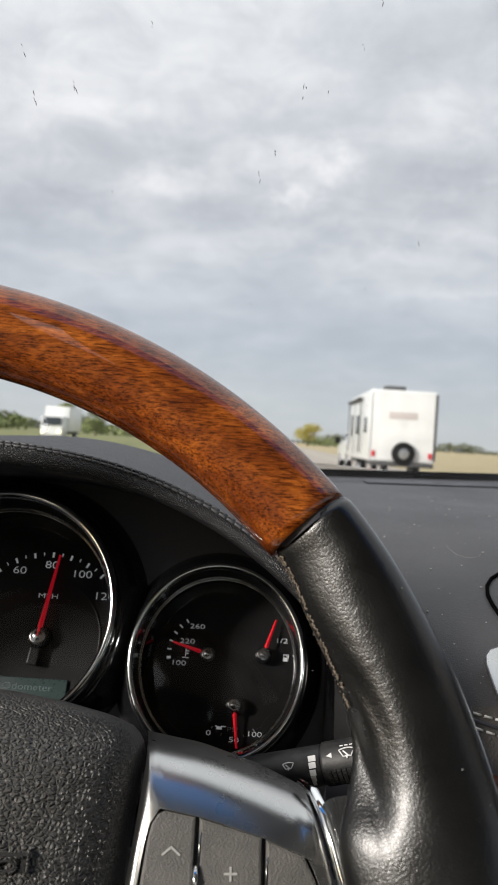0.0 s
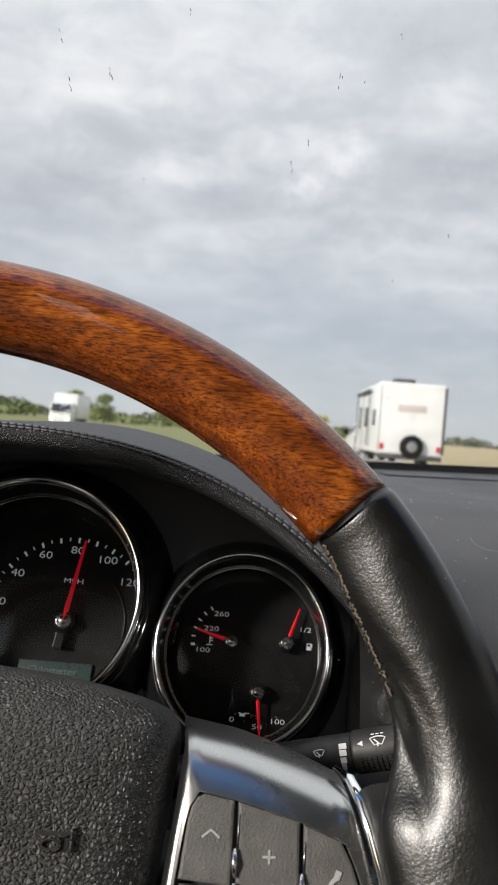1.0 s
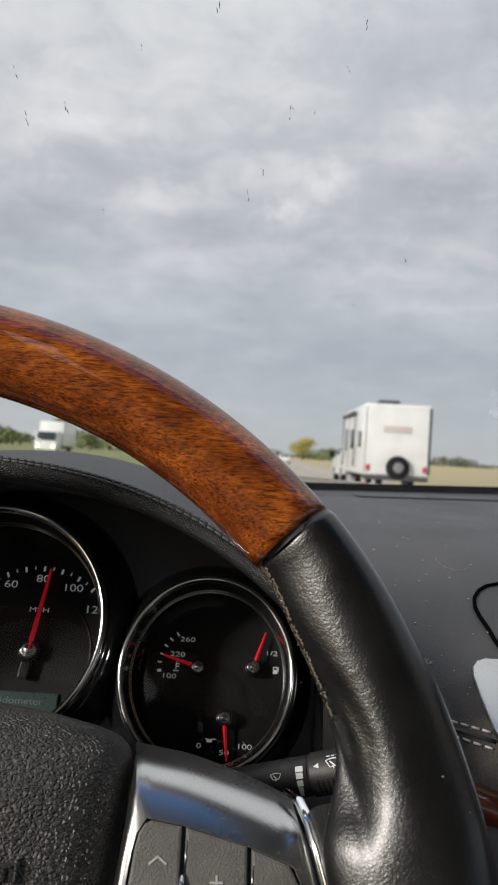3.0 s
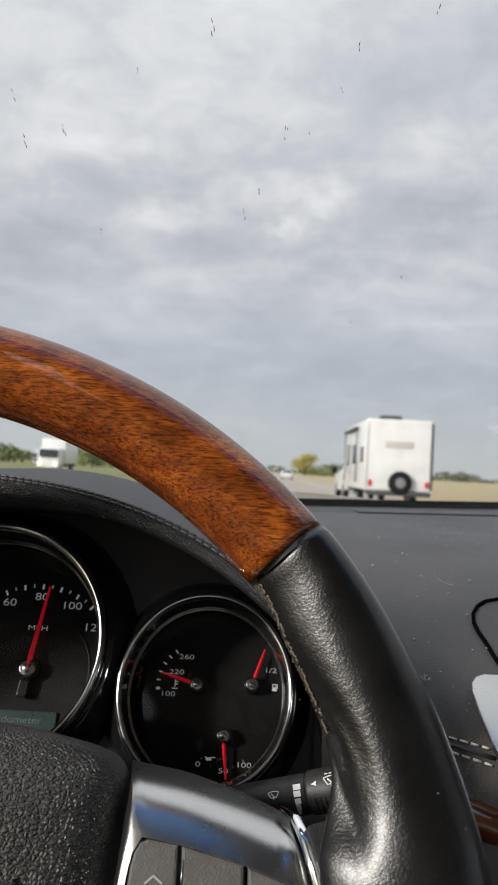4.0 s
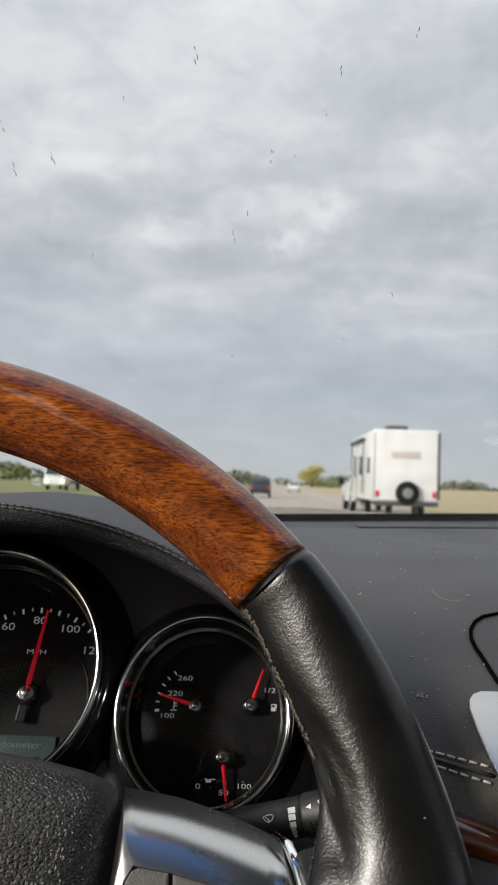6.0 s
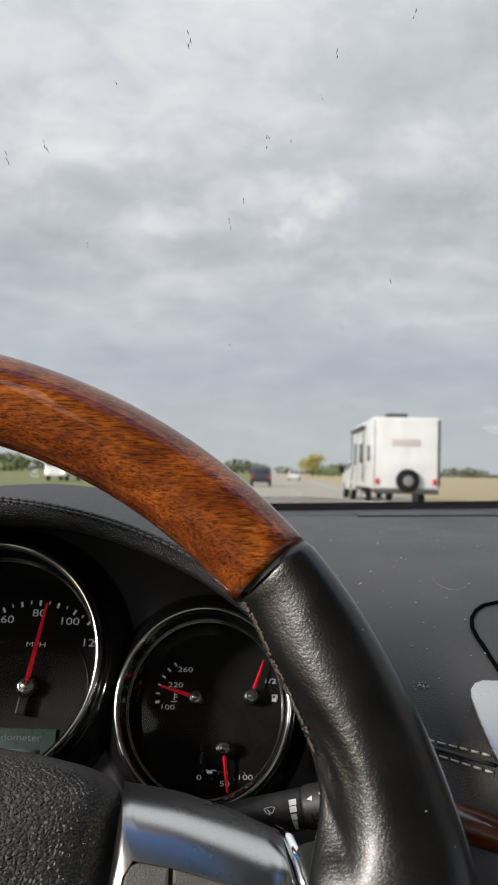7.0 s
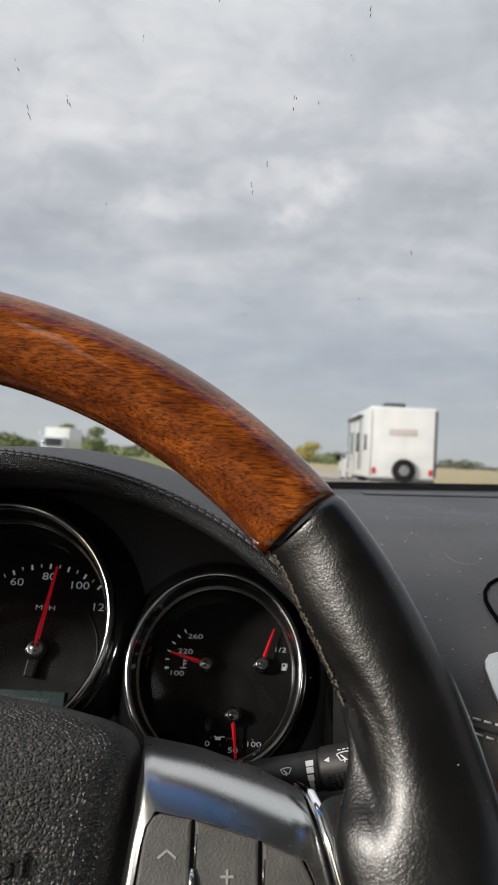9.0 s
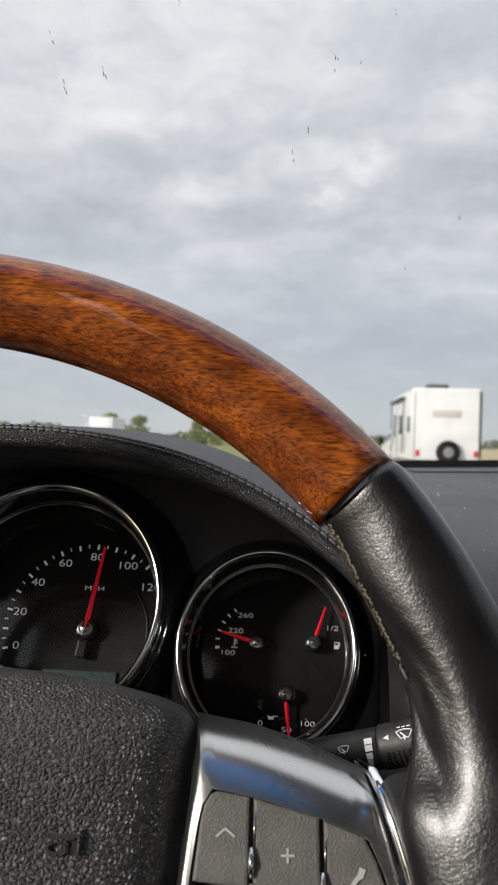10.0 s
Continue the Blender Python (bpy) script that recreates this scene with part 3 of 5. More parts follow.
def tree(x, y, height, spread, leaf, label, seed, name="tree", count=1500):
    rng = random.Random(seed)
    t = thing(name, label, "tree", pose(x, y, -0.03))
    part("trunk", tube([(0, 0, 0), (0.1, 0.05, height * 0.25), (0.0, 0.1, height * 0.6)], [height * 0.035, height * 0.026, height * 0.012]), "bark", t)
    for k in range(4):
        a = k * 1.7 + rng.random()
        part("limb", tube([(0, 0.05, height * 0.25), (math.cos(a) * spread * 0.3, math.sin(a) * spread * 0.3, height * 0.45), (math.cos(a) * spread * 0.65, math.sin(a) * spread * 0.65, height * 0.62)], [height * 0.016, height * 0.011, height * 0.005], 6), "bark", t)
    blobs = []
    for k in range(11):
        a, q = rng.uniform(0, 6.28), rng.uniform(0.1, 0.75)
        zz = rng.uniform(0.32, 0.88)
        wd = spread * (0.55 - 0.35 * abs(zz - 0.55))
        blobs.append((math.cos(a) * spread * q * (1.2 - zz), math.sin(a) * spread * q * (1.2 - zz), height * zz, wd, height * rng.uniform(0.11, 0.2)))
    part("crown", leaf_cloud(blobs, count, height * 0.035, seed), leaf, t)
    return t


def far_wood(name, x0, x1, y, h, leaf, label, seed, n):
    """A ragged line of far trees and scrub."""
    rng = random.Random(seed)
    blobs = []
    for i in range(n):
        x = x0 + (x1 - x0) * (i + rng.random()) / n
        hh = h * rng.uniform(0.45, 1.0) * (0.75 + 0.35 * math.sin(i * 0.7 + seed))
        blobs.append((x, y + rng.uniform(-15, 15), hh * 0.5, h * rng.uniform(0.5, 1.1), hh * 0.55))
    ob = part(name, leaf_cloud(blobs, 120 * n, h * 0.11, seed), leaf)
    return tagged(ob, label, "woods", kind="stuff")


far_wood("far_trees", 8, 420, 640, 9, "leaf_hazed", "dull green tree line along the far edge of the field", 3, 70)
far_wood("far_trees", -420, -6, 520, 11, "leaf_hazed", "dark green tree line beyond the far carriageway", 5, 70)
far_wood("hedgerow", 20, 50, 330, 4.6, "leaf", "low green scrub beside the yellowing tree", 14, 12)
far_wood("hedgerow", -150, -22, 230, 7.0, "leaf", "green hedgerow trees beyond the median", 8, 26)
tree(15.5, 300, 9.0, 6.2, "leaf_gold", "yellowing roadside tree at the far bend of the road", 11)
for i, (tx, ty, th) in enumerate(((-37, 170, 6.4), (-27, 190, 6.0), (-50, 195, 7.4))):
    tagged(tree(tx, ty, th, th * 0.55, "leaf", "bright green broad-crowned tree beyond the median", 20 + i, count=1300), group="trees beyond the median")
for i, (tx, ty, th) in enumerate(((44, 420, 6.5), (70, 430, 8.5), (96, 420, 6.0))):
    tagged(tree(tx, ty, th, th * 0.45, "leaf_hazed", "small dull green tree at the field's edge", 40 + i, count=700), group="small trees at the field's edge")


# ---- vehicles on the road ----
def road_wheel(parent, x, y, r, w):
    wh = part("wheel", tube([(-w / 2, 0, 0), (-w / 2 + 0.02, 0, 0), (w / 2 - 0.02, 0, 0), (w / 2, 0, 0)], [r * 0.82, r, r, r * 0.82], 24), "rubber", parent, "black rubber tyre", m=pose(x, y, r))
    for s in (-1, 1):
        part("rim", moved(lathe([(0.0, 0.02), (r * 0.2, 0.03), (r * 0.25, 0.0), (r * 0.5, 0.0), (r * 0.62, 0.03), (r * 0.64, 0.0)], 20), pose(s * (w / 2), 0, 0, 0, 90 * s, 0)), "rim_metal", wh, "grey metal rim")
    return wh


def trailer(x, y):
    """A white box travel trailer; x, y: its rear left corner."""
    t = thing("travel_trailer", "white box-shaped travel trailer towed along the highway", "trailer", pose(x, y, 0))
    L, Wd, top, low = 7.6, 2.45, 3.40, 0.74

    def nose(c):
        if c.y > 0 and c.z > 0:
            return (c.x, c.y - 0.5, c.z)
        return c
    part("body", box((Wd, L, top - low), (Wd / 2, L / 2, (top + low) / 2), 0.09, 3, nose), "white_paint", t)
    part("roof_vent", box((0.8, 0.7, 0.24), (Wd * 0.42, 1.3, top + 0.09), 0.05), "seal", t, "dark low roof vent")
    part("roof_vent", box((0.5, 0.5, 0.12), (Wd * 0.5, 4.6, top + 0.05), 0.03), "white_paint", t)
    part("corner_trim", box((0.10, 0.05, top - low - 0.2), (Wd - 0.03, -0.012, (top + low) / 2), 0.015), "seal", t, "dark weathered corner trim")
    part("corner_trim", box((0.05, 0.05, top - low - 0.2), (0.02, -0.012, (top + low) / 2), 0.015), "white_paint", t)
    part("rear_bumper", box((Wd * 0.96, 0.14, 0.16), (Wd / 2, -0.05, 0.66), 0.03), "seal", t, "dark bumper below the rear wall")
    part("decal", box((1.05, 0.008, 0.26), (Wd * 0.5, -0.006, 2.46), 0.003), "decal", t, "faded rust-coloured lettering panel, not readable")
    sp = part("spare_wheel", moved(lathe([(0.0, 0.22), (0.22, 0.22), (0.27, 0.20), (0.38, 0.20), (0.43, 0.15), (0.43, 0.04), (0.34, 0.0), (0.0, 0.0)], 28), pose(Wd * 0.52, -0.002, 1.06, 90)), "rubber", t, "spare wheel hung on the rear wall")
    part("rim", moved(lathe([(0.0, 0.235), (0.08, 0.24), (0.17, 0.226), (0.19, 0.222)], 20), pose(Wd * 0.52, -0.002, 1.06, 90)), "rim_metal", sp)
    for sx in (0.18, Wd - 0.18):
        part("tail_lamp", box((0.13, 0.04, 0.22), (sx, -0.02, 1.02), 0.015), "red_lens", t, "red tail lamp")
    for yy, zz, ww, hh in ((1.2, 2.05, 0.7, 0.55), (3.9, 2.1, 1.0, 0.75), (6.1, 2.1, 0.7, 0.9)):
        wdw = part("window", box((0.03, ww, hh), (-0.008, yy, zz), 0.01), "pane", t, "dark tinted side window")
        part("window_frame", box((0.04, ww + 0.08, 0.04), (-0.012, yy, zz + hh / 2 + 0.02)), "seal", wdw)
    part("awning", tube([(-0.09, 2.6, 3.16), (-0.09, 6.9, 3.16)], 0.075, 10), "seal", t, "rolled dark awning")
    for yy in (2.6, 6.9):
        part("awning_arm", tube([(-0.07, yy, 3.1), (-0.07, yy, 1.0)], 0.025, 6), "seal", t)
    for yy in (2.3, 5.1):
        part("side_seam", box((0.012, 0.04, top - low - 0.3), (-0.004, yy, (top + low) / 2)), "seal", t)
    for yy in (2.9, 3.75):
        road_wheel(t, 0.16, yy, 0.36, 0.24)
        road_wheel(t, Wd - 0.16, yy, 0.36, 0.24)
    part("chassis", box((Wd * 0.8, L * 0.96, 0.16), (Wd / 2, L / 2, 0.66), 0.03), "seal", t, "dark steel chassis")
    part("tow_bar", tube([(Wd / 2, L - 0.1, 0.6), (Wd / 2, L + 1.15, 0.55)], 0.06, 8), "seal", t)
    return t


def pickup(x, y):
    """A white crew-cab pickup; x, y: its rear left corner."""
    t = thing("pickup_truck", "white crew-cab pickup truck towing the trailer", "truck", pose(x, y, 0))
    W2, L = 2.0, 5.9
    side = [(0.05, 0.55), (0.0, 1.15), (0.05, 1.32), (1.95, 1.34), (2.05, 1.36), (2.3, 1.88), (2.55, 1.95), (3.7, 1.95), (4.35, 1.40), (5.6, 1.28), (5.85, 1.1), (5.9, 0.6)]
    arches = [(5.4, 0.55)] + [(4.85 + 0.5 * math.cos(radians(a)), 0.45 + 0.5 * math.sin(radians(a))) for a in range(15, 166, 15)] + [(4.2, 0.5), (1.75, 0.5)] + [(1.2 + 0.5 * math.cos(radians(a)), 0.45 + 0.5 * math.sin(radians(a))) for a in range(15, 166, 15)] + [(0.6, 0.55)]
    bm = bmesh.new()
    outline = side + arches
    left = [bm.verts.new((0.16 if z > 1.45 else 0.0, yy, z)) for yy, z in outline]
    right = [bm.verts.new((W2 - (0.16 if z > 1.45 else 0.0), yy, z)) for yy, z in outline]
    bm.faces.new(left), bm.faces.new(right[::-1])
    for i in range(len(outline)):
        j = (i + 1) % len(outline)
        bm.faces.new((left[i], left[j], right[j], right[i]))
    part("body", bm, "white_paint", t, smooth=False)
    part("rear_window", box((1.45, 0.03, 0.42), (W2 / 2, 2.14, 1.64), 0.01, 2, lambda c: (c.x, c.y + c.z * 0.42, c.z)), "pane", t, "dark rear window")
    part("brake_lamp", box((0.4, 0.04, 0.05), (W2 / 2, 2.3, 1.92), 0.01), "red_lens", t, "red high brake lamp")
    for yy, ww in ((2.75, 0.75), (3.55, 0.7)):
        for sx, s in ((0.07, 1), (W2 - 0.07, -1)):
            part("side_window", box((0.03, ww, 0.38), (sx, yy, 1.66), 0.01, 2, lambda c, s=s: (c.x + s * c.z * 0.32, c.y, c.z)), "pane", t)
    for sx in (0.07, W2 - 0.07):
        part("tail_lamp", box((0.15, 0.06, 0.42), (sx, 0.0, 1.08), 0.02), "red_lens", t, "red tail lamp")
    for sx in (-0.2, W2 + 0.2):
        mir = part("mirror", box((0.26, 0.1, 0.34), (sx, 4.1, 1.5), 0.03), "rubber", t, "black towing mirror")
        part("mirror_arm", tube([(sx, 4.12, 1.42), (0.1 if sx < 0 else W2 - 0.1, 4.15, 1.36)], 0.025, 6), "rubber", mir)
    part("bumper", box((W2 * 0.97, 0.16, 0.2), (W2 / 2, -0.06, 0.62), 0.04), "rim_metal", t)
    part("tailgate_seam", box((W2 * 0.8, 0.015, 0.02), (W2 / 2, 0.0, 0.8)), "seal", t)
    for yy in (1.2, 4.85):
        road_wheel(t, 0.12, yy, 0.4, 0.26)
        road_wheel(t, W2 - 0.12, yy, 0.4, 0.26)
    return t


def car(x, y, turn, name, label, paint, suv):
    t = thing(name, label, "car", pose(x, y, 0, 0, 0, turn))
    h = 1.78 if suv else 1.45
    out = [(-2.3, 0.35), (-2.35, 0.8), (-2.25, 1.0), (-1.9, h - 0.12), (-1.4, h), (0.2, h), (1.0, 1.05), (2.1, 0.9), (2.3, 0.7), (2.3, 0.35)] if suv else [(-2.3, 0.35), (-2.35, 0.8), (-2.2, 0.98), (-1.6, 1.02), (-0.9, h), (0.3, h), (1.1, 0.98), (2.1, 0.85), (2.3, 0.65), (2.3, 0.35)]
    us = steps(-0.92, 0.92, 9)
    bm = sheet(lambda u, k: (u * (0.86 if out[k][1] > 1.1 else 1.0), out[k][0] * (1 - 0.03 * u * u), out[k][1] - 0.04 * u * u), us, range(len(out)), close_v=True)
    part("body", cap_ends(bm), paint, t)
    part("rear_window", box((1.3, 0.03, 0.38), (0, -2.10 if suv else -1.32, h - 0.38 if suv else 1.2), 0.02, 2, lambda c: (c.x, c.y + c.z * (0.5 if suv else 1.5), c.z)), "pane", t)
    for s in (-1, 1):
        part("tail_lamp", box((0.25, 0.05, 0.18), (s * 0.72, -2.33, 0.85), 0.02), "red_lens", t)
        for yy in (-1.4, 1.4):
            road_wheel(t, s * 0.8, yy, 0.35, 0.22)
    return t


def box_truck(x, y):
    t = thing("box_truck", "white box truck with lit headlamps on the far carriageway", "truck", pose(x, y, 0, 0, 0, 180))
    part("cargo_box", box((2.4, 5.2, 2.4), (0, -1.6, 2.1), 0.06), "white_paint", t)
    part("cab", box((2.1, 1.9, 1.9), (0, 2.0, 1.4), 0.15, 3, lambda c: (c.x, c.y - (0.35 if c.z > 0 and c.y > 0 else 0), c.z)), "white_paint", t)
    part("windscreen", box((1.8, 0.04, 0.75), (0, 2.83, 1.85), 0.02, 2, lambda c: (c.x, c.y - c.z * 0.2, c.z)), "pane", t)
    part("chassis", box((1.9, 6.8, 0.25), (0, -0.7, 0.75), 0.04), "seal", t)
    for s in (-1, 1):
        part("headlamp", box((0.3, 0.06, 0.22), (s * 0.75, 2.97, 0.85), 0.02), "lamp", t, "lit warm headlamp")
        for yy in (-2.6, 1.9):
            road_wheel(t, s * 0.9, yy, 0.45, 0.3)
    return t


trailer(3.85, 29.5)
pickup(4.05, 38.2)
car(1.2 + 2.6, 128, 0, "sedan", "white sedan far ahead on the highway", "white_paint", False)
car(-0.8, 71, 0, "suv", "dark blue-black suv ahead in the lane", "dark_paint", True)
box_truck(-20.5, 78)


# ---- the car round the camera ----
GLASS = lambda y: 1.418 - 0.60 * (y - 0.756)
CX = 0.37                      # the car's middle
shell = thing("car_cabin", "dark car cabin shell with grey roof lining and an added roof slit", "car interior", kind="structure")
ws = part("windscreen", sheet(lambda u, v: (u, v, GLASS(v) - 0.02 * ((u - CX) / 0.8) ** 2), steps(CX - 0.78, CX + 0.78, 17), steps(0.490, 1.13, 10)), "glass", shell, "clear raked windscreen with dried insect marks")
ws.visible_shadow = False
sb = part("shade_band", sheet(lambda u, v: (u, v, GLASS(v) - 0.02 * ((u - CX) / 0.8) ** 2), steps(CX - 0.78, CX + 0.78, 17), steps(0.36, 0.490, 6)), "shade_band", ws, "blue tinted strip along the top of the glass")
for s in (-1, 1):
    pts = [(CX + s * 0.80, y, GLASS(y) - 0.03) for y in steps(0.36, 1.2, 8)]
    part("pillar", tube(pts, 0.045, 10), "lining", shell)
    part("door_panel", box((0.10, 2.4, 0.80), (CX + s * 0.86, -0.1, 0.80), 0.03), "cabin_trim", shell)
    part("roof_rail", box((0.09, 1.9, 0.08), (CX + s * 0.76, -0.6, 1.60), 0.02), "lining", shell)
part("header_rail", box((1.5, 0.07, 0.04), (CX, 0.335, 1.655), 0.015), "lining", shell)
def roof(x0, x1, y0, y1, lift=0.0):
    return sheet(lambda u, v: (CX + u, v, 1.625 + lift + 0.03 * (1 - (u / 0.75) ** 2)), steps(x0, x1, 9), steps(y0, y1, 8))


# an unseen slit added in the roof, to reflect as a thin line in the wood
part("roof_panel", merge(roof(-0.75, -0.390, -1.6, 0.36), roof(-0.346, 0.75, -1.6, 0.36), roof(-0.390, -0.346, -1.6, 0.07)), "lining", shell, "grey cloth roof lining")
part("roof_skin", merge(roof(-0.77, -0.392, -1.62, 0.37, 0.018), roof(-0.344, 0.77, -1.62, 0.37, 0.018), roof(-0.392, -0.344, -1.62, 0.06, 0.018)), "body", shell, "dark painted outer roof")
part("rear_wall", merge(box((1.6, 0.08, 0.97), (CX, -1.55, 0.72), 0.02), box((1.6, 0.08, 0.04), (CX, -1.55, 1.63), 0.01), box((0.25, 0.08, 0.41), (CX - 0.67, -1.55, 1.41)), box((0.25, 0.08, 0.41), (CX + 0.67, -1.55, 1.41))), "cabin_trim", shell)
# unseen panel, added to keep the left rear opening from reflecting in the rim
part("rear_light_block", box((0.06, 1.16, 0.42), (CX - 0.80, -0.98, 1.40), 0.01), "cabin_trim", shell)
part("cabin_floor", box((1.7, 2.9, 0.06), (CX, -0.1, 0.38), 0.01), "gasket", shell, "dark cabin carpet")
part("bulkhead", box((1.7, 0.06, 0.85), (CX, 1.15, 0.78), 0.01), "cavity", shell)

# marks on the glass
SPECKS = [(-0.0156, 0.6725, 5), (0.0061, 0.6889, 7), (-0.0159, 0.6959, 6), (0.0495, 0.6597, 4), (0.1111, 0.721, 6), (0.1026, 0.7359, 6),
          (0.0992, 0.8299, 4), (0.0911, 0.9009, 4), (0.1755, 0.815, 4), (0.2025, 0.7753, 5), (0.1508, 0.6662, 4), (0.0872, 0.6402, 7),
          (0.1571, 0.6478, 5), (0.1899, 0.6321, 4), (0.1243, 0.6885, 7), (0.0155, 0.7495, 3), (0.1898, 0.8924, 4), (0.2615, 0.9743, 3),
          (0.1953, 0.9339, 4), (0.1024, 0.9483, 6), (0.1715, 0.9465, 4), (-0.0297, 0.8441, 5), (0.1359, 0.6882, 3)]


def glass_at(x, y, lift=0.0015):
    return (x, y, GLASS(y) - 0.02 * ((x - CX) / 0.8) ** 2 - lift)


srng = random.Random(4)
for x, y, mm in SPECKS:
    bits = []
    for k in range(2 if mm < 6 else 3):
        dx, dy = srng.uniform(-0.0007, 0.0007), srng.uniform(-0.5, 0.5) * mm * 0.0011
        ln, wd = mm * 0.001 * srng.uniform(0.25, 0.6), srng.uniform(0.00012, 0.00026)
        p = Vector(glass_at(x + dx, y + dy))
        ax = Vector((srng.uniform(-0.25, 0.15), -0.86, 0.51)).normalized()
        bits.append(tube([p - ax * ln / 2, p, p + ax * ln / 2], [wd * 0.3, wd, wd * 0.3], 5))
    b = part("insect_mark", merge(*bits), "bug")
    tagged(b, "small dark streak of a dried insect on the windscreen", "dirt mark", "insect marks on the windscreen")
haze = part("smear", sheet(lambda u, v: glass_at(0.302 + 0.010 * u * (1 - 0.5 * v) + 0.010 * v * v, 0.903 + 0.020 * v, 0.002), steps(-1, 1, 5), steps(-1, 1, 9)), "haze")
tagged(haze, "faint pale smear wiped across the windscreen", "dirt mark")
sm = part("smear", sheet(lambda u, v: glass_at(-0.081 + 0.0045 * u * math.sqrt(1.02 - v * v) - 0.002 * v, 0.975 + 0.013 * v, 0.002), steps(-1, 1, 5), steps(-1, 1, 9)), "smudge")
tagged(sm, "pale bird-dropping smear on the windscreen", "dirt mark")


# ---- dashboard ----
ROLL = 0.034
PROFILE = [(0.0, 1.150, 1.2395), (0.10, 1.05, 1.2385), (0.22, 0.93, 1.234), (0.34, 0.82, 1.2245), (0.42, 0.755, 1.213), (0.49, 0.710, 1.1985),
           (0.54, 0.684, 1.1835), (0.575, 0.668, 1.167), (0.61, 0.656, 1.146), (0.64, 0.648, 1.132), (0.66, 0.645, 1.127)]


def dash_point(x, s, lift=0.0):
    """A point of the dashboard's skin: x across, s along its section from the windscreen to the driver."""
    y, z = interp(s, [(p[0], p[1]) for p in PROFILE]), interp(s, [(p[0], p[2]) for p in PROFILE])
    e = 0.002
    dy = interp(s + e, [(p[0], p[1]) for p in PROFILE]) - interp(s - e, [(p[0], p[1]) for p in PROFILE])
    dz = interp(s + e, [(p[0], p[2]) for p in PROFILE]) - interp(s - e, [(p[0], p[2]) for p in PROFILE])
    k = math.hypot(dy, dz) or 1
    far = max(0.0, min(1.0, (0.5 - s) / 0.5))
    return Vector((x, y + lift * dz / k, z - lift * dy / k + ROLL * (x - 0.14) * far))


dash = thing("dashboard", "dusty black soft-touch dashboard with grey double stitching", "dashboard", kind="structure")
part("dash_pad", sheet(lambda x, s: dash_point(x, s), steps(0.180, 1.1, 50), steps(0, 0.592, 50)), "dash", dash)
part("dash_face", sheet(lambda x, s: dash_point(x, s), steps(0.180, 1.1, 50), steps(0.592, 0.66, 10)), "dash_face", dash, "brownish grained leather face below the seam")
part("dash_deck", sheet(lambda x, s: dash_point(x, s), steps(-0.42, 0.180, 16), steps(0, 0.26, 14)), "dash", dash)
part("dash_flank", sheet(lambda k, s: dash_point(0.180 - 0.024 * k, s) + Vector((0, 0.0, -0.010 * k * k)), steps(0, 1, 5), steps(0.46, 0.66, 14)), "rubber", dash)
part("dash_shoulder", sheet(lambda x, s: dash_point(x, s), steps(0.150, 0.180, 4), steps(0.26, 0.46, 14)), "dash", dash)
part("dash_cheek", sheet(lambda k, s: dash_point(0.156 - 0.002 * k, s) + Vector((0, 0.07 * k, -0.010 - 0.004 * k)), steps(0, 1, 6), steps(0.44, 0.66, 14)), "gloss", dash, "black cheek beside the dials")
part("lower_dash", sheet(lambda x, k: (x, (0.645, 0.63, 0.62, 0.66)[k], (1.127, 1.10, 0.95, 0.70)[k]), steps(0.152, 1.1, 9), range(4)), "cavity", dash, "black lower dashboard")
part("screen_gasket", sheet(lambda x, k: dash_point(x, 0.0) + Vector((0, (0.0, 0.006, 0.04)[k], (-0.004, 0.0070, 0.0068)[k])), steps(-0.42, 1.1, 40), range(3)), "gasket", dash, "black rubber edge along the windscreen")
# a soft shadow line near the glass, laid on as a dark strip
part("dash_shade_strip", sheet(lambda x, s: dash_point(x, s, 0.0012), steps(0.215, 0.42, 20), steps(0.055, 0.100, 3)), "cavity", dash, "narrow dark strip in place of a soft shadow line")
cowl = part("bonnet_cowl", sheet(lambda x, y: (x, y, 1.2395 + ROLL * (x - 0.14) + 0.0125 * math.exp(-((x - 0.14) / 0.13) ** 2) - 0.12 * (y - 1.24) ** 2 - 0.012 * (y - 1.24)), steps(-0.42, 1.1, 60), steps(1.20, 1.7, 8)), "body")
tagged(cowl, "dark car bonnet edge beyond the windscreen", "car bonnet", kind="structure")
# raised lid with a rounded corner


def lid_curve():
    pts = [(0.32, 0.434), (0.280, 0.436), (0.2616, 0.4406), (0.2520, 0.447), (0.2461, 0.4564), (0.2415, 0.470), (0.2397, 0.4847), (0.2403, 0.498), (0.2422, 0.512), (0.2440, 0.526), (0.2460, 0.5375), (0.250, 0.5480)]
    return [dash_point(x, s, 0.0006) for x, s in pts]


part("lid_groove", tube(lid_curve(), 0.0011, 6), "gasket", dash, "dark groove round a lid in the dashboard")


def strip_on_dash(pts, r):
    return tube([dash_point(x, s, 0.0004) for x, s in pts], r, 6)


STITCH = [((0.190, 0.5873), (0.2365, 0.6014)), ((0.190, 0.5935), (0.2370, 0.6131))]
for (xa, sa), (xb, sb) in STITCH:
    n = 9
    for i in range(n):
        f0, f1 = i / n, (i + 0.72) / n
        part("stitch", strip_on_dash([(xa + (xb - xa) * f, sa + (sb - sa) * f) for f in (f0, (f0 + f1) / 2, f1)], 0.00065), "thread", dash, "grey thread stitch")
part("seam", strip_on_dash([(0.190 + 0.0465 * f, 0.5904 + 0.0168 * f) for f in steps(0, 1, 8)], 0.0011), "cavity", dash, "dark sewn seam")

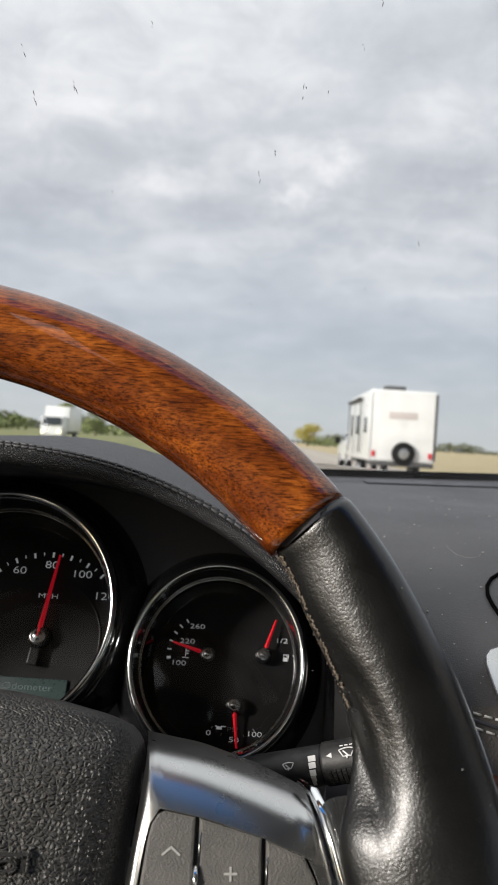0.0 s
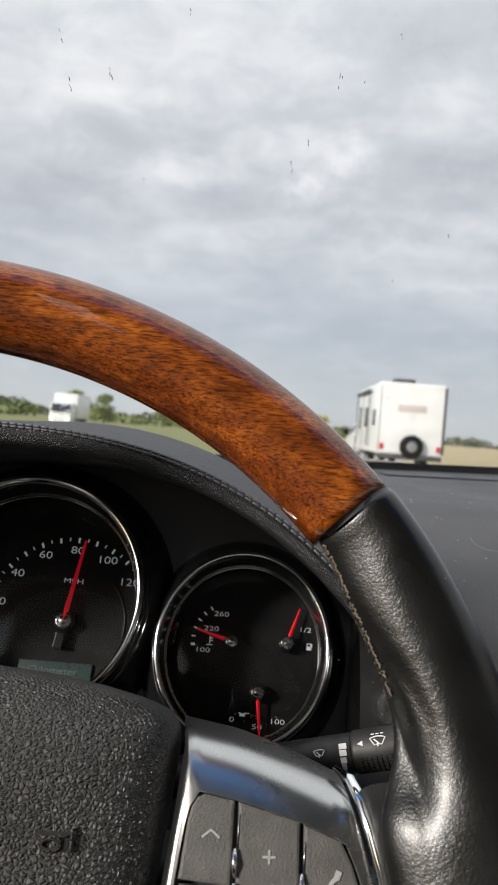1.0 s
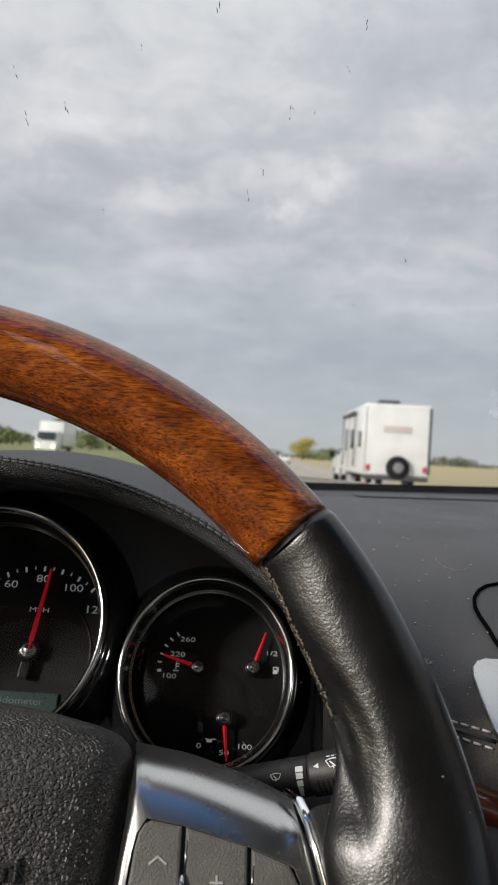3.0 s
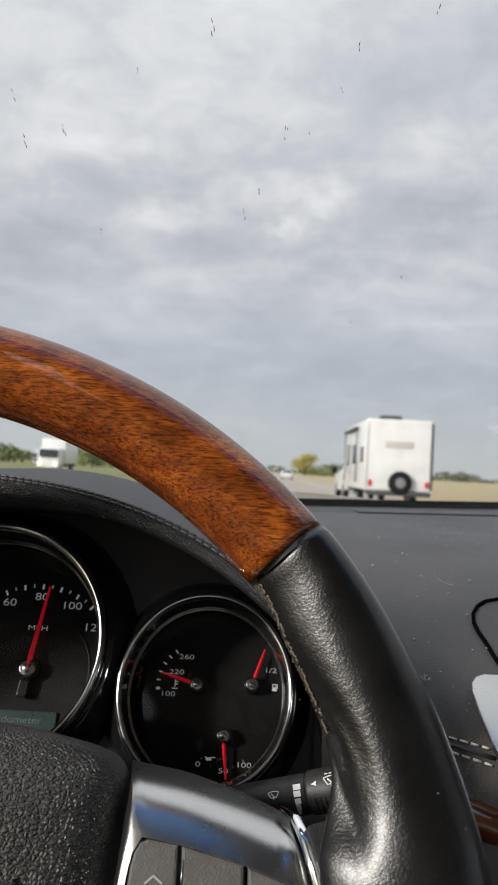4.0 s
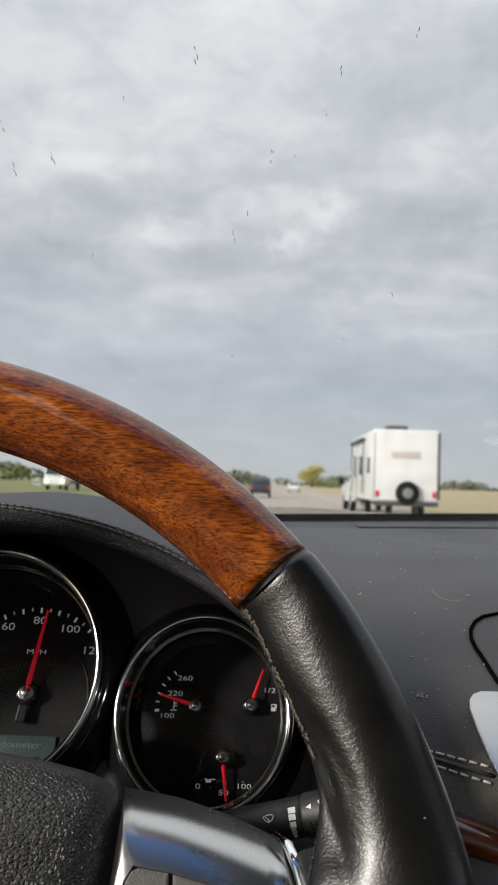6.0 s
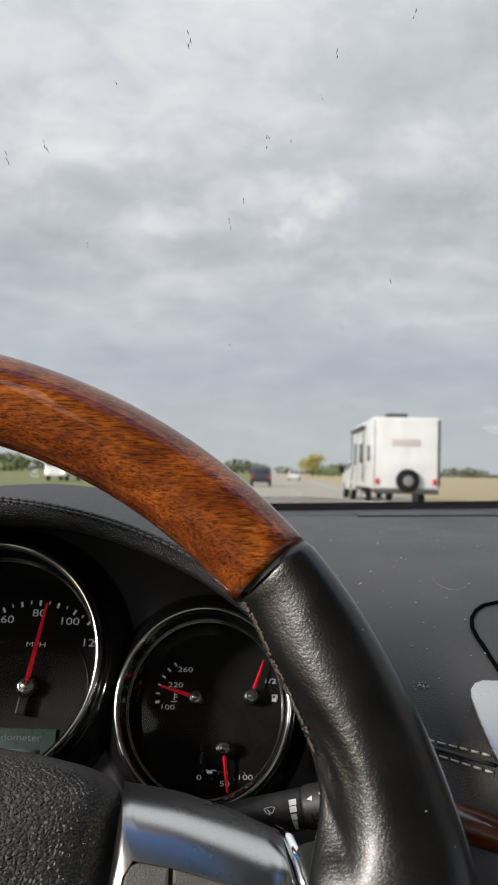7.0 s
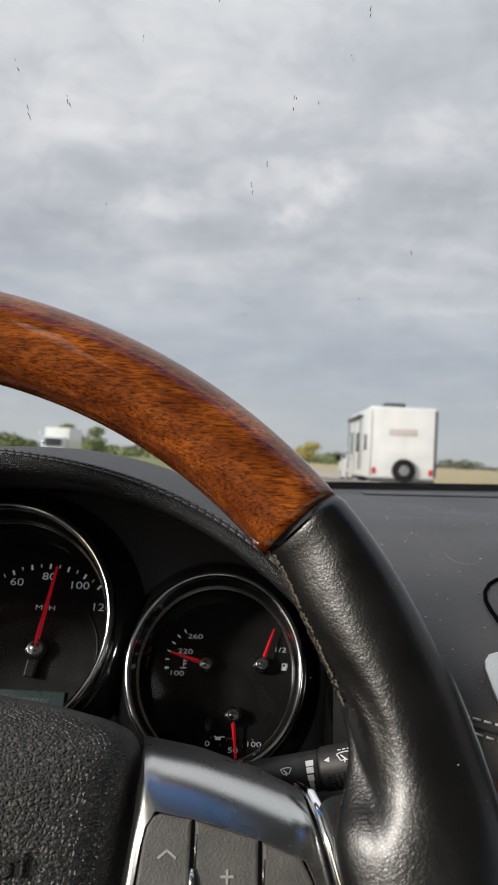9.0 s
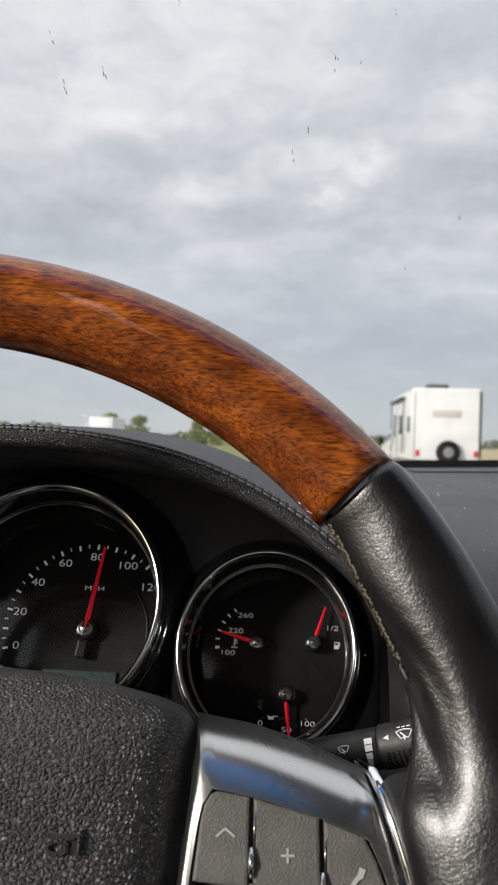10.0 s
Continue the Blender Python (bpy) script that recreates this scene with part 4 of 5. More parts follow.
# satin plate of the vent at the dashboard's face
vent = thing("vent_trim", "satin silver trim plate set in the dashboard face", "trim")
VM = frame_matrix((0.2285, 0.6695, 1.1755), (1, 0, 0), (0, math.sin(radians(45)), math.cos(radians(45))), (0, -math.cos(radians(45)), math.sin(radians(45))))
vent.matrix_world = VM
ol = [(x, 1.125 * y) for x, y in [(0.085, 0.0075), (0.006, 0.0065), (0.002, 0.005), (-0.0003, 0.002), (-0.0008, -0.002), (0.0012, -0.012), (0.0045, -0.024), (0.0105, -0.040), (0.018, -0.056), (0.085, -0.056)]]
part("plate", plate(ol, 0.004, 0.0002, 0.003), "satin", vent)
part("plate_rim", tube([(x - 0.0001, y + 0.0001, 0.0026) for x, y in ol[:9]], 0.0004, 8), "cavity", vent)
# wood strip and the bright line under it
trim = thing("wood_trim", "glossy dark brown wood trim strip along the dashboard", "trim")
part("wood_strip", sheet(lambda x, a: (x, 0.646 - 0.010 * math.sin(a) + 0.0, 1.1265 - 0.31 * (x - 0.2157) + 0.0085 * math.cos(a) - 0.9 * max(0, x - 0.24) ** 2), steps(0.198, 0.42, 24), [radians(a) for a in range(0, 181, 15)]), "wood_dark", trim)
part("bright_line", tube([(x, 0.640, 1.1085 - 0.36 * (x - 0.2212)) for x in steps(0.20, 0.42, 10)], 0.0011, 8), "chrome", trim, "thin chrome line")
# dust on the dashboard
drng = random.Random(9)
motes = []
for _ in range(150):
    x, s = drng.uniform(0.14, 0.30), drng.uniform(0.2, 0.6)
    r = drng.choice((0.00025, 0.0003, 0.0004, 0.0006))
    motes.append(moved(box((r * 2, r * 1.6, r), bevel=r * 0.3, seg=1), Matrix.Translation(dash_point(x, s, r * 0.3))))
for _ in range(26):
    x, s = 0.2072 + drng.gauss(0, 0.002), 0.553 + drng.gauss(0, 0.0016)
    motes.append(moved(box((0.0009, 0.0006, 0.0003), bevel=0.0001, seg=1), Matrix.Translation(dash_point(x, s, 0.0002))))
tagged(part("dust", merge(*motes), "dustmote"), "pale dust and crumbs lying on the dashboard", "dust", kind="stuff")
hair = part("fibre", tube([dash_point(0.2405 + 0.0098 * math.sin(a), 0.398 + 0.020 * math.cos(a), 0.0004) for a in [radians(v) for v in range(-115, 80, 12)]], 0.00007, 5), "dustmote")
tagged(hair, "thin pale curved fibre lying on the dashboard", "fibre")


# ---- instrument cluster ----
def arch(x):
    d = abs(x + 0.010)
    return 1.267 - 1.6 * d * d - 38 * d**4


hood = thing("instrument_hood", "black stitched leather hood over the instruments", "instrument hood", kind="structure")


def hood_top(x, y):
    f = (y - 0.612) / 0.17
    z = arch(x) + 0.0034 + 0.0012 * math.sin(min(f, 1.0) * math.pi / 2) - 0.004 * f * max(0.0, abs(x + 0.01) / 0.1) ** 1.5
    if y > 0.78:
        z -= 1.1 * (y - 0.78) ** 1.6
    return Vector((x, y, z))


part("hood_top", sheet(hood_top, steps(-0.19, 0.185, 60), [0.614, 0.618, 0.626, 0.64, 0.66, 0.69, 0.72, 0.75, 0.78, 0.80, 0.83, 0.87, 0.92]), "hide", hood)
lipx = steps(-0.19, 0.185, 70)


def lip_point(x, r, a):
    """Round the padded lip: a = 0 points up."""
    d = Vector((0, -1, 0))
    sl = (arch(x + 0.001) - arch(x - 0.001)) / 0.002
    nrm = Vector((-sl, 0, 1)).normalized()
    c = Vector((x, 0.614, arch(x))) - nrm * 0.0015
    return c + r * (math.cos(a) * nrm + math.sin(a) * d)


part("lip", sheet(lambda x, a: lip_point(x, 0.0049 - 0.0007 * max(0.0, min(1.0, (x - 0.02) / 0.08)), a), lipx, [radians(a) for a in range(-20, 201, 20)]), "lip", hood, "padded grained leather lip")
part("hood_under", sheet(lambda x, y: (x, y, arch(x) - 0.0058 - 0.12 * (y - 0.614)), lipx, [0.612, 0.64, 0.68, 0.72, 0.76]), "cavity", hood, "matt black underside")
for row, a0 in enumerate((radians(26), radians(48))):
    for x in steps(-0.125 + 0.0012 * row, 0.165, 88):
        part("stitch", tube([lip_point(x - 0.0013, 0.0048, a0 - 0.03), lip_point(x - 0.0007, 0.0051, a0), lip_point(x + 0.0007, 0.0051, a0), lip_point(x + 0.0013, 0.0048, a0 + 0.03)], 0.00058, 5), "thread_dark", hood, "dark thread stitch")

TL = radians(21.5)
DIAL = frame_matrix((0, 0.7341, 1.156), (1, 0, 0), (0, math.sin(TL), math.cos(TL)), (0, -math.cos(TL), math.sin(TL)))
cluster = thing("instrument_cluster", "black instrument cluster with chrome-ringed dials and red needles", "instrument cluster", DIAL)
RING_D = 0.045


def dial_well(cx, cy, r, sy=1.0):
    """The glossy conical wall behind the bright ring."""
    return moved(lathe([(r * 0.95, -0.001), (r * 0.93, RING_D - 0.024), (r * 0.888, RING_D - 0.0205), (r * 0.905, RING_D - 0.012), (r * 0.925, RING_D - 0.003)], 96), pose(cx, cy, 0) @ Matrix.Diagonal((1, sy, 1, 1)))


def ring(cx, cy, r, sy=1.0):
    k = r / 0.0464
    # a rounded bead with a stepped inner edge
    bead = [(r * (0.961 + 0.037 * math.cos(radians(q))), RING_D - 0.0032 + 0.0026 * k * math.sin(radians(q))) for q in range(180, -1, -15)]
    pr = [(r * 0.922, RING_D - 0.0075), (r * 0.9235, RING_D - 0.0040)] + bead + [(r * 1.0, RING_D - 0.010)]
    return moved(lathe(pr, 96), pose(cx, cy, 0) @ Matrix.Diagonal((1, sy, 1, 1)))


def inner_line(cx, cy, r, sy=1.0):
    return moved(lathe([(r * 0.888 + 0.0004 * math.cos(radians(a)), RING_D - 0.0203 + 0.0004 * math.sin(radians(a))) for a in range(0, 361, 45)], 96), pose(cx, cy, 0) @ Matrix.Diagonal((1, sy, 1, 1)))


def outer_bezel(cx, cy, r, sy=1.0):
    pr = [(r * 1.0, RING_D - 0.010), (r * 1.03, RING_D - 0.010), (r * 1.05, RING_D - 0.013), (r * 1.11, RING_D - 0.017), (r * 1.20, RING_D - 0.024), (r * 1.26, RING_D - 0.033)]
    return moved(lathe(pr, 96), pose(cx, cy, 0) @ Matrix.Diagonal((1, sy, 1, 1)))


def needle(parent, hx, hy, tx, ty, w, lift=0.006, tail=0.0):
    d = Vector((tx - hx, ty - hy, 0))
    u, s = d.normalized(), Vector((-d.y, d.x, 0)).normalized()
    p0, p1 = Vector((hx, hy, lift)) - u * tail, Vector((tx, ty, lift - 0.002))
    bm = bmesh.new()
    ring4 = lambda p, k, h: [bm.verts.new(p + s * k), bm.verts.new(p + Vector((0, 0, h))), bm.verts.new(p - s * k)]
    a, b = ring4(p0, w, w * 0.9), ring4(p1, w * 0.45, w * 0.5)
    for i in range(3):
        bm.faces.new((a[i], a[(i + 1) % 3], b[(i + 1) % 3], b[i]))
    bm.faces.new(a), bm.faces.new(b[::-1])
    return part("needle", bm, "needle", parent, "red needle", smooth=False)


def hub(parent, x, y, r):
    part("needle_hub", moved(lathe([(r * 1.0, 0.0), (r * 0.98, 0.0052), (r * 0.80, 0.0066), (r * 0.78, 0.0060), (0.0, 0.0060)], 28), pose(x, y, 0)), "gloss", parent, "glossy black hub")
    part("hub_cap", moved(lathe([(r * 0.78, 0.0060), (r * 0.76, 0.0076), (r * 0.66, 0.0082), (r * 0.5, 0.0079), (r * 0.3, 0.0085), (0.0, 0.0086)], 24), pose(x, y, 0)), "hub_metal", parent, "dark polished hub cap")


def tick(parent, cx, cy, ang, r0, r1, w, material="white"):
    a = radians(ang)
    part("tick", moved(box((r1 - r0, w, 0.0003)), pose(cx + math.cos(a) * (r0 + r1) / 2, cy + math.sin(a) * (r0 + r1) / 2, 0.0008, 0, 0, ang)), material, parent, smooth=False)


SP, SR = (-0.022, 0.0091), 0.065
GP, GR, GS = (0.0968, -0.0103), 0.0464, 1.10
part("surround", merge(outer_bezel(*SP, SR), outer_bezel(*GP, GR, GS)), "gloss", cluster, "gloss black bezels")
for c, r, sy, lab in ((SP, SR, 1.0, "speedometer with white figures and red needle"), (GP, GR, GS, "combined temperature, fuel and oil pressure dial")):
    part("dial_face", moved(lathe([(0.0, 0.0), (r * 0.5, 0.0), (r * 0.98, 0.0)], 72), pose(*c, 0) @ Matrix.Diagonal((1, sy, 1, 1))), "dial", cluster, lab)
    part("well", dial_well(*c, r, sy), "gloss", cluster)
    part("inner_line", inner_line(*c, r, sy), "chrome", cluster, "thin bright inner line")
    part("ring", ring(*c, r, sy), "ring_chrome", cluster, "polished chrome ring")
    cover = part("lens", moved(lathe([(r * 0.893 * u, RING_D - 0.0199 + 0.105 * r * (1 - u * u)) for u in steps(0, 1, 14)], 72), pose(*c, 0) @ Matrix.Diagonal((1, sy, 1, 1))), "lens", cluster, "clear domed dial cover")
    cover.visible_shadow = False
# speedometer
HS = (-0.0066, 0.0)
speed = part("speed_scale", lathe([(0.0335, 0.0006), (0.034, 0.0008), (0.0345, 0.0006)], 60, arc=(-10, 205)), "dial", cluster)
speed.location = (*HS, 0)
for v in range(0, 13):
    a = 194.5 - 13.1 * v
    tick(cluster, *HS, a, 0.0465, 0.0495, 0.0011)
    if v < 12:
        tick(cluster, *HS, a - 6.55, 0.0475, 0.0495, 0.0005)
    if v % 2 == 0:
        rr = 0.0418
        writing("figure", str(v * 10), 0.0062, HS[0] + rr * math.cos(radians(a)), HS[1] + rr * math.sin(radians(a)), 0.0009, "white", cluster, 1.35, "white figures %d" % (v * 10))
writing("figure", "MPH", 0.0040, HS[0] + 0.0008, 0.0235, 0.0009, "white", cluster, 1.5, "grey letters MPH")
needle(cluster, HS[0], HS[1], HS[0] + 0.0475 * math.cos(radians(83.5)), 0.0475 * math.sin(radians(83.5)), 0.0016, 0.0075)
part("needle_tail", moved(box((0.010, 0.006, 0.004), (-0.011, 0, 0.004), 0.001), pose(*HS, 0, 0, 0, 83.5)), "dial", cluster, smooth=False)
hub(cluster, *HS, 0.0066)
disp = part("display", box((0.042, 0.026, 0.001), (-0.0085, -0.0355, 0.0012), 0.0004), "lcd", cluster, "dim grey-green message display")
writing("display_text", "Odometer", 0.0052, -0.0095, -0.0275, 0.0019, "lcd_ink", disp, 1.25)
part("display_bar", box((0.026, 0.0038, 0.0003), (-0.0085, -0.0355, 0.0019)), "lcd_ink", disp, "faint unreadable figures")
# the combined dial
for key, x, y, sz in (("260", 0.0826, 0.0118, 0.0038), ("220", 0.0775, 0.0032, 0.0038), ("100", 0.0735, -0.0090, 0.0038), ("0", 0.0935, -0.0450, 0.0038), ("50", 0.1076, -0.0478, 0.0038), ("100", 0.1186, -0.0442, 0.0038), ("1/2", 0.1312, 0.0068, 0.0038), ("PSI", 0.1065, -0.0425, 0.0033)):
    writing("figure", key, sz, x, y, 0.0009, "white" if key != "PSI" else "grey", cluster, 1.55, "white figures " + key)
HT, HF, HO = (0.0899, -0.0035), (0.1212, -0.0020), (0.1067, -0.0300)
for a in (187, 175, 163, 150, 138, 126):
    tick(cluster, *HT, a, 0.0212, 0.0235, 0.0007 if a != 187 else 0.0014)
for a in (226, 248, 270, 292, 314):
    tick(cluster, *HO, a, 0.0158, 0.0172, 0.0006, "grey")
needle(cluster, *HT, 0.0695, 0.0022, 0.00125)
needle(cluster, *HF, 0.1275, 0.0180, 0.00125)
needle(cluster, *HO, 0.1094, -0.0520, 0.00125)
for h in (HT, HF, HO):
    hub(cluster, *h, 0.0048)
# small symbols: a thermometer, a fuel pump and an oil can
part("symbol", merge(box((0.0005, 0.0042, 0.0003), (0.0772, -0.0030, 0.0009)), box((0.0034, 0.0005, 0.0003), (0.0772, -0.0058, 0.0009)), box((0.0014, 0.0005, 0.0003), (0.0782, -0.0020, 0.0009)), box((0.0014, 0.0005, 0.0003), (0.0782, -0.0034, 0.0009))), "white", cluster, "small thermometer symbol", smooth=False)
part("symbol", merge(box((0.0022, 0.0004, 0.0003), (0.1338, -0.0007, 0.0009)), box((0.0004, 0.0032, 0.0003), (0.1328, -0.0022, 0.0009)), box((0.0004, 0.0032, 0.0003), (0.1347, -0.0022, 0.0009)), box((0.0020, 0.0017, 0.0003), (0.1338, -0.0031, 0.0009)), box((0.0030, 0.0005, 0.0003), (0.1338, -0.0040, 0.0009)), box((0.0005, 0.0026, 0.0003), (0.1354, -0.0018, 0.0009))), "white", cluster, "small fuel pump symbol", smooth=False)
part("symbol", merge(box((0.0030, 0.0016, 0.0003), (0.0992, -0.0420, 0.0009)), box((0.0026, 0.0005, 0.0003), (0.1016, -0.0411, 0.0009)), box((0.0010, 0.0005, 0.0003), (0.0975, -0.0411, 0.0009))), "white", cluster, "small oil can symbol", smooth=False)
# walls of the dark hollow in which the dials sit
hollow = thing("cluster_housing", "matt black housing round the dials", "housing", kind="structure")
hollow.matrix_world = DIAL


def housing():
    """A black plate before the dial faces, with two round openings."""
    bm = bmesh.new()
    outer = rounded(-0.18, -0.13, 0.158, 0.090, 0.075, 10)
    hi = [(SP, SR * 1.05), (GP, GR * 1.05)]
    edges = []
    for pts in [outer] + [[(c[0] + r * math.cos(radians(a)), c[1] + r * math.sin(radians(a))) for a in range(0, 360, 6)] for c, r in hi]:
        vs = [bm.verts.new((x, y, RING_D - 0.026)) for x, y in pts]
        edges += [bm.edges.new((vs[i], vs[(i + 1) % len(vs)])) for i in range(len(vs))]
    bmesh.ops.triangle_fill(bm, use_beauty=True, edges=edges)
    return bm


part("housing_plate", housing(), "cavity", hollow, smooth=False)


# ---- wiper stalk ----
stalk_dir = Vector((0.0395, -0.008, 0.0128)).normalized()
stalk = thing("wiper_stalk", "black plastic wiper stalk with white symbols behind the wheel", "control stalk")
sx, sz = stalk_dir, (Vector((0, -0.95, 0.31)) - stalk_dir * Vector((0, -0.95, 0.31)).dot(stalk_dir)).normalized()
stalk.matrix_world = frame_matrix((0.1345, 0.592, 1.1496), sx, sz.cross(sx), sz) @ Matrix.Scale(0.83, 4)


def turned_x(profile, n=32):
    return moved(lathe([(r, h) for h, r in profile], n), pose(0, 0, 0, 0, 90, 0))


part("stem", turned_x([(-0.085, 0.0098), (-0.02, 0.0092), (0.0135, 0.0091), (0.0142, 0.0086)]), "plastic", stalk)
knob = part("knob", turned_x([(0.0144, 0.0088), (0.0150, 0.0096), (0.0162, 0.0098), (0.050, 0.0098), (0.053, 0.0088), (0.0545, 0.006), (0.055, 0.0)]), "plastic", stalk, "ribbed twist knob")
R0 = 0.0099


def on_stalk(size, x, ang, r=R0, lift=0.0):
    a = radians(ang)
    return moved(box(size), Matrix.Translation((x, -math.sin(a) * (r + lift), math.cos(a) * (r + lift))) @ pose(0, 0, 0, ang, 0, 0))


for i in range(6):
    for k in range(9):
        part("rib", on_stalk((0.0016, 0.0012, 0.0008), 0.018 + 0.0023 * k, 14 + i * 9, R0), "plastic", knob, smooth=False)
for i, (a, w) in enumerate(((30, 0.0036), (12, 0.0033), (-8, 0.0028), (-26, 0.0022), (-42, 0.0016))):
    part("mark", on_stalk((w, 0.0026, 0.0003), 0.0108 - (0.0036 - w) / 2, -a + 4, 0.0092, 0.0001), "mark", stalk, "white interval bar", smooth=False)
part("mark", moved(plate([(-0.0013, 0), (0.0013, 0.0012), (0.0013, -0.0012)], 0.0003), Matrix.Translation((0.019, 0.0042, 0.0091)) @ pose(0, 0, 0, -25)), "mark", knob, "white triangle", smooth=False)


def wiper_symbol(w, dashed=False):
    """A screen outline, wider and bowed at the top, with a wiper blade across it."""
    top = [(w * 0.62 * u, w * (0.36 - 0.12 * u * u), 0) for u in steps(-1, 1, 9)]
    low = [(w * 0.30 * u, w * (-0.26 - 0.05 * u * u), 0) for u in steps(1, -1, 5)]
    ring = top + low
    bars = [tube(ring + ring[:2], w * 0.055, 5), tube([(0.0, -w * 0.46, 0), (-w * 0.06, -w * 0.20, 0)], w * 0.07, 5), tube([(-w * 0.30, w * 0.16, 0), (w * 0.10, -w * 0.24, 0)], w * 0.06, 5)]
    if dashed:
        bars += [box((w * 0.26, w * 0.08, 0.0003), (w * u, w * 0.56, 0)) for u in (-0.38, 0.0, 0.38)]
    return merge(*bars)


part("mark", moved(wiper_symbol(0.0042), Matrix.Translation((-0.0005, 0.0026, 0.0091)) @ pose(0, 0, 0, -16)), "mark", stalk, "white wiper symbol", smooth=False)
part("mark", moved(wiper_symbol(0.0058, True), Matrix.Translation((0.0275, 0.0044, 0.0090)) @ pose(0, 0, 0, -26)), "mark", knob, "white wiper symbol", smooth=False)
# grained end of the dashboard beside the stalk
part("dash_corner", moved(lathe([(0.0001, 0.0052), (0.006, 0.0048), (0.0105, 0.0030), (0.0125, 0.0), (0.0120, -0.006), (0.011, -0.03)], 28), pose(0.1745, 0.650, 1.1520, 70, 0, 8) @ Matrix.Diagonal((1.0, 0.95, 1.0, 1))), "corner_grain", dash, "grained rounded corner of the dashboard")
column = part("column_cover", tube([(0.0, 0.60, 1.10), (0.0, 0.70, 1.06), (0.0, 0.80, 1.02)], [0.055, 0.06, 0.06], 20), "plastic")
tagged(column, "black plastic steering column cover", "column cover")

# ---- steering wheel ----
TW, YW = radians(24.15), radians(7.08)
wr = Vector((math.cos(YW), math.sin(YW), 0))
wnrm = Vector((math.sin(YW) * math.cos(TW), -math.cos(YW) * math.cos(TW), math.sin(TW)))
WHEEL = frame_matrix((0, 0.4647, 1.1489), wr, wnrm.cross(wr), wnrm) @ pose(0, 0, 0, 0, 0, -0.45)
wheel = thing("steering_wheel", "steering wheel with lacquered wood top and worn black leather grips", "steering wheel", WHEEL)
RM, RT = 0.177, 0.0141
JOINT = 39.7


def rim_point(th, ph, r_in, r_out, half, egg=0.0, square=1.0):
    rc, w = (r_in + r_out) / 2, (r_out - r_in) / 2
    a = radians(th)
    c, s = math.cos(ph), math.sin(ph)
    if square < 1.0:
        c, s = math.copysign(abs(c) ** square, c), math.copysign(abs(s) ** square, s)
    rad = rc + w * c
    return (rad * math.cos(a), rad * math.sin(a), half * s * (1 + egg * c))


PH = [2 * math.pi * k / 40 for k in range(40)]


def wood_section(th):
    edge = min(th - JOINT, 180 - JOINT - th)
    tuck = 0.0004 * max(0.0, 1 - edge / 0.3)
    return RM - RT - 0.0005 + tuck, RM + RT - 0.0003 - tuck, 0.0141 - tuck


part("wood_arc", cap_ends(sheet(lambda th, ph: rim_point(th, ph, *wood_section(th), 0.0, 0.84), steps(JOINT + 0.10, 180 - JOINT - 0.10, 90), [2 * math.pi * (k + 0.5) / 80 for k in range(80)], close_v=True)), "wood", wheel, "lacquered orange-brown figured wood")
INNER = [(-60, 0.163), (-40, 0.161), (-25, 0.158), (-12, 0.152), (-2, 0.148), (6, 0.1462), (11, 0.1465), (14, 0.1502), (16.5, 0.1538), (19, 0.1566), (22.5, 0.1583), (27, 0.1590), (33, 0.1604), (37, 0.1628), (39.5, 0.1634)]


def grip_section(th, flip):
    q = th if not flip else 180 - th
    edge = abs(JOINT - q)
    tuck = 0.0010 * max(0.0, 1 - edge / 0.7) ** 2
    return interp(q, INNER) + tuck, 0.1913 - tuck, interp(q, [(-60, 0.0145), (0, 0.0165), (20, 0.0158), (39, 0.0143)]) - tuck


def grip_point(th, ph, flip):
    """A round tube along the rim, with a lower flange of hide towards the spoke."""
    q = th if not flip else 180 - th
    ri, ro, half = grip_section(th, flip)
    p = rim_point(th, ph, ri, ro, half * 0.97, 0.38)
    a = radians(th)
    rad = p[0] * math.cos(a) + p[1] * math.sin(a)
    z = p[2]
    dent = 1 / (1 + math.exp((q - 30.0) / 2.5)) / (1 + math.exp((12.0 - q) / 1.6))
    if math.sin(ph) > 0 and dent > 0.001:
        rt = interp(q, [(-10, 0.0190), (8, 0.0178), (16, 0.0168), (24, 0.0160)])
        u = (rad - (ro - rt)) / rt
        tube_z = half * (math.sqrt(1 - u * u) if abs(u) < 1 else 0.0) - (0.004 * (abs(u) - 1) if u < -1 else 0.0)
        flange = interp(q, [(-5, 0.74), (8, 0.68), (18, 0.56), (28, 0.56)]) * p[2] + 0.00008 * math.sin(ph * 5.0 + q * 0.5) * math.sin(ph)
        k = interp(q, [(-5, 0.0050), (7, 0.0044), (16, 0.0026), (30, 0.0024)])
        soft = k * math.log(math.exp(tube_z / k) + math.exp(flange / k)) - k * math.log(2) * (1 - 0.5 * math.sin(ph))
        z += (soft - z) * dent
    # a crease where the hide is pulled towards the spoke
    off = (math.degrees(ph) % 360 - interp(q, [(14, 118), (20, 130), (26, 148), (31, 166)])) / 8.0
    z += (-0.0006 * math.exp(-off * off) + 0.0002 * math.exp(-((off - 1.9) ** 2))) * math.exp(-((q - 23.5) / 7.0) ** 4)
    return (rad * math.cos(a), rad * math.sin(a), z)


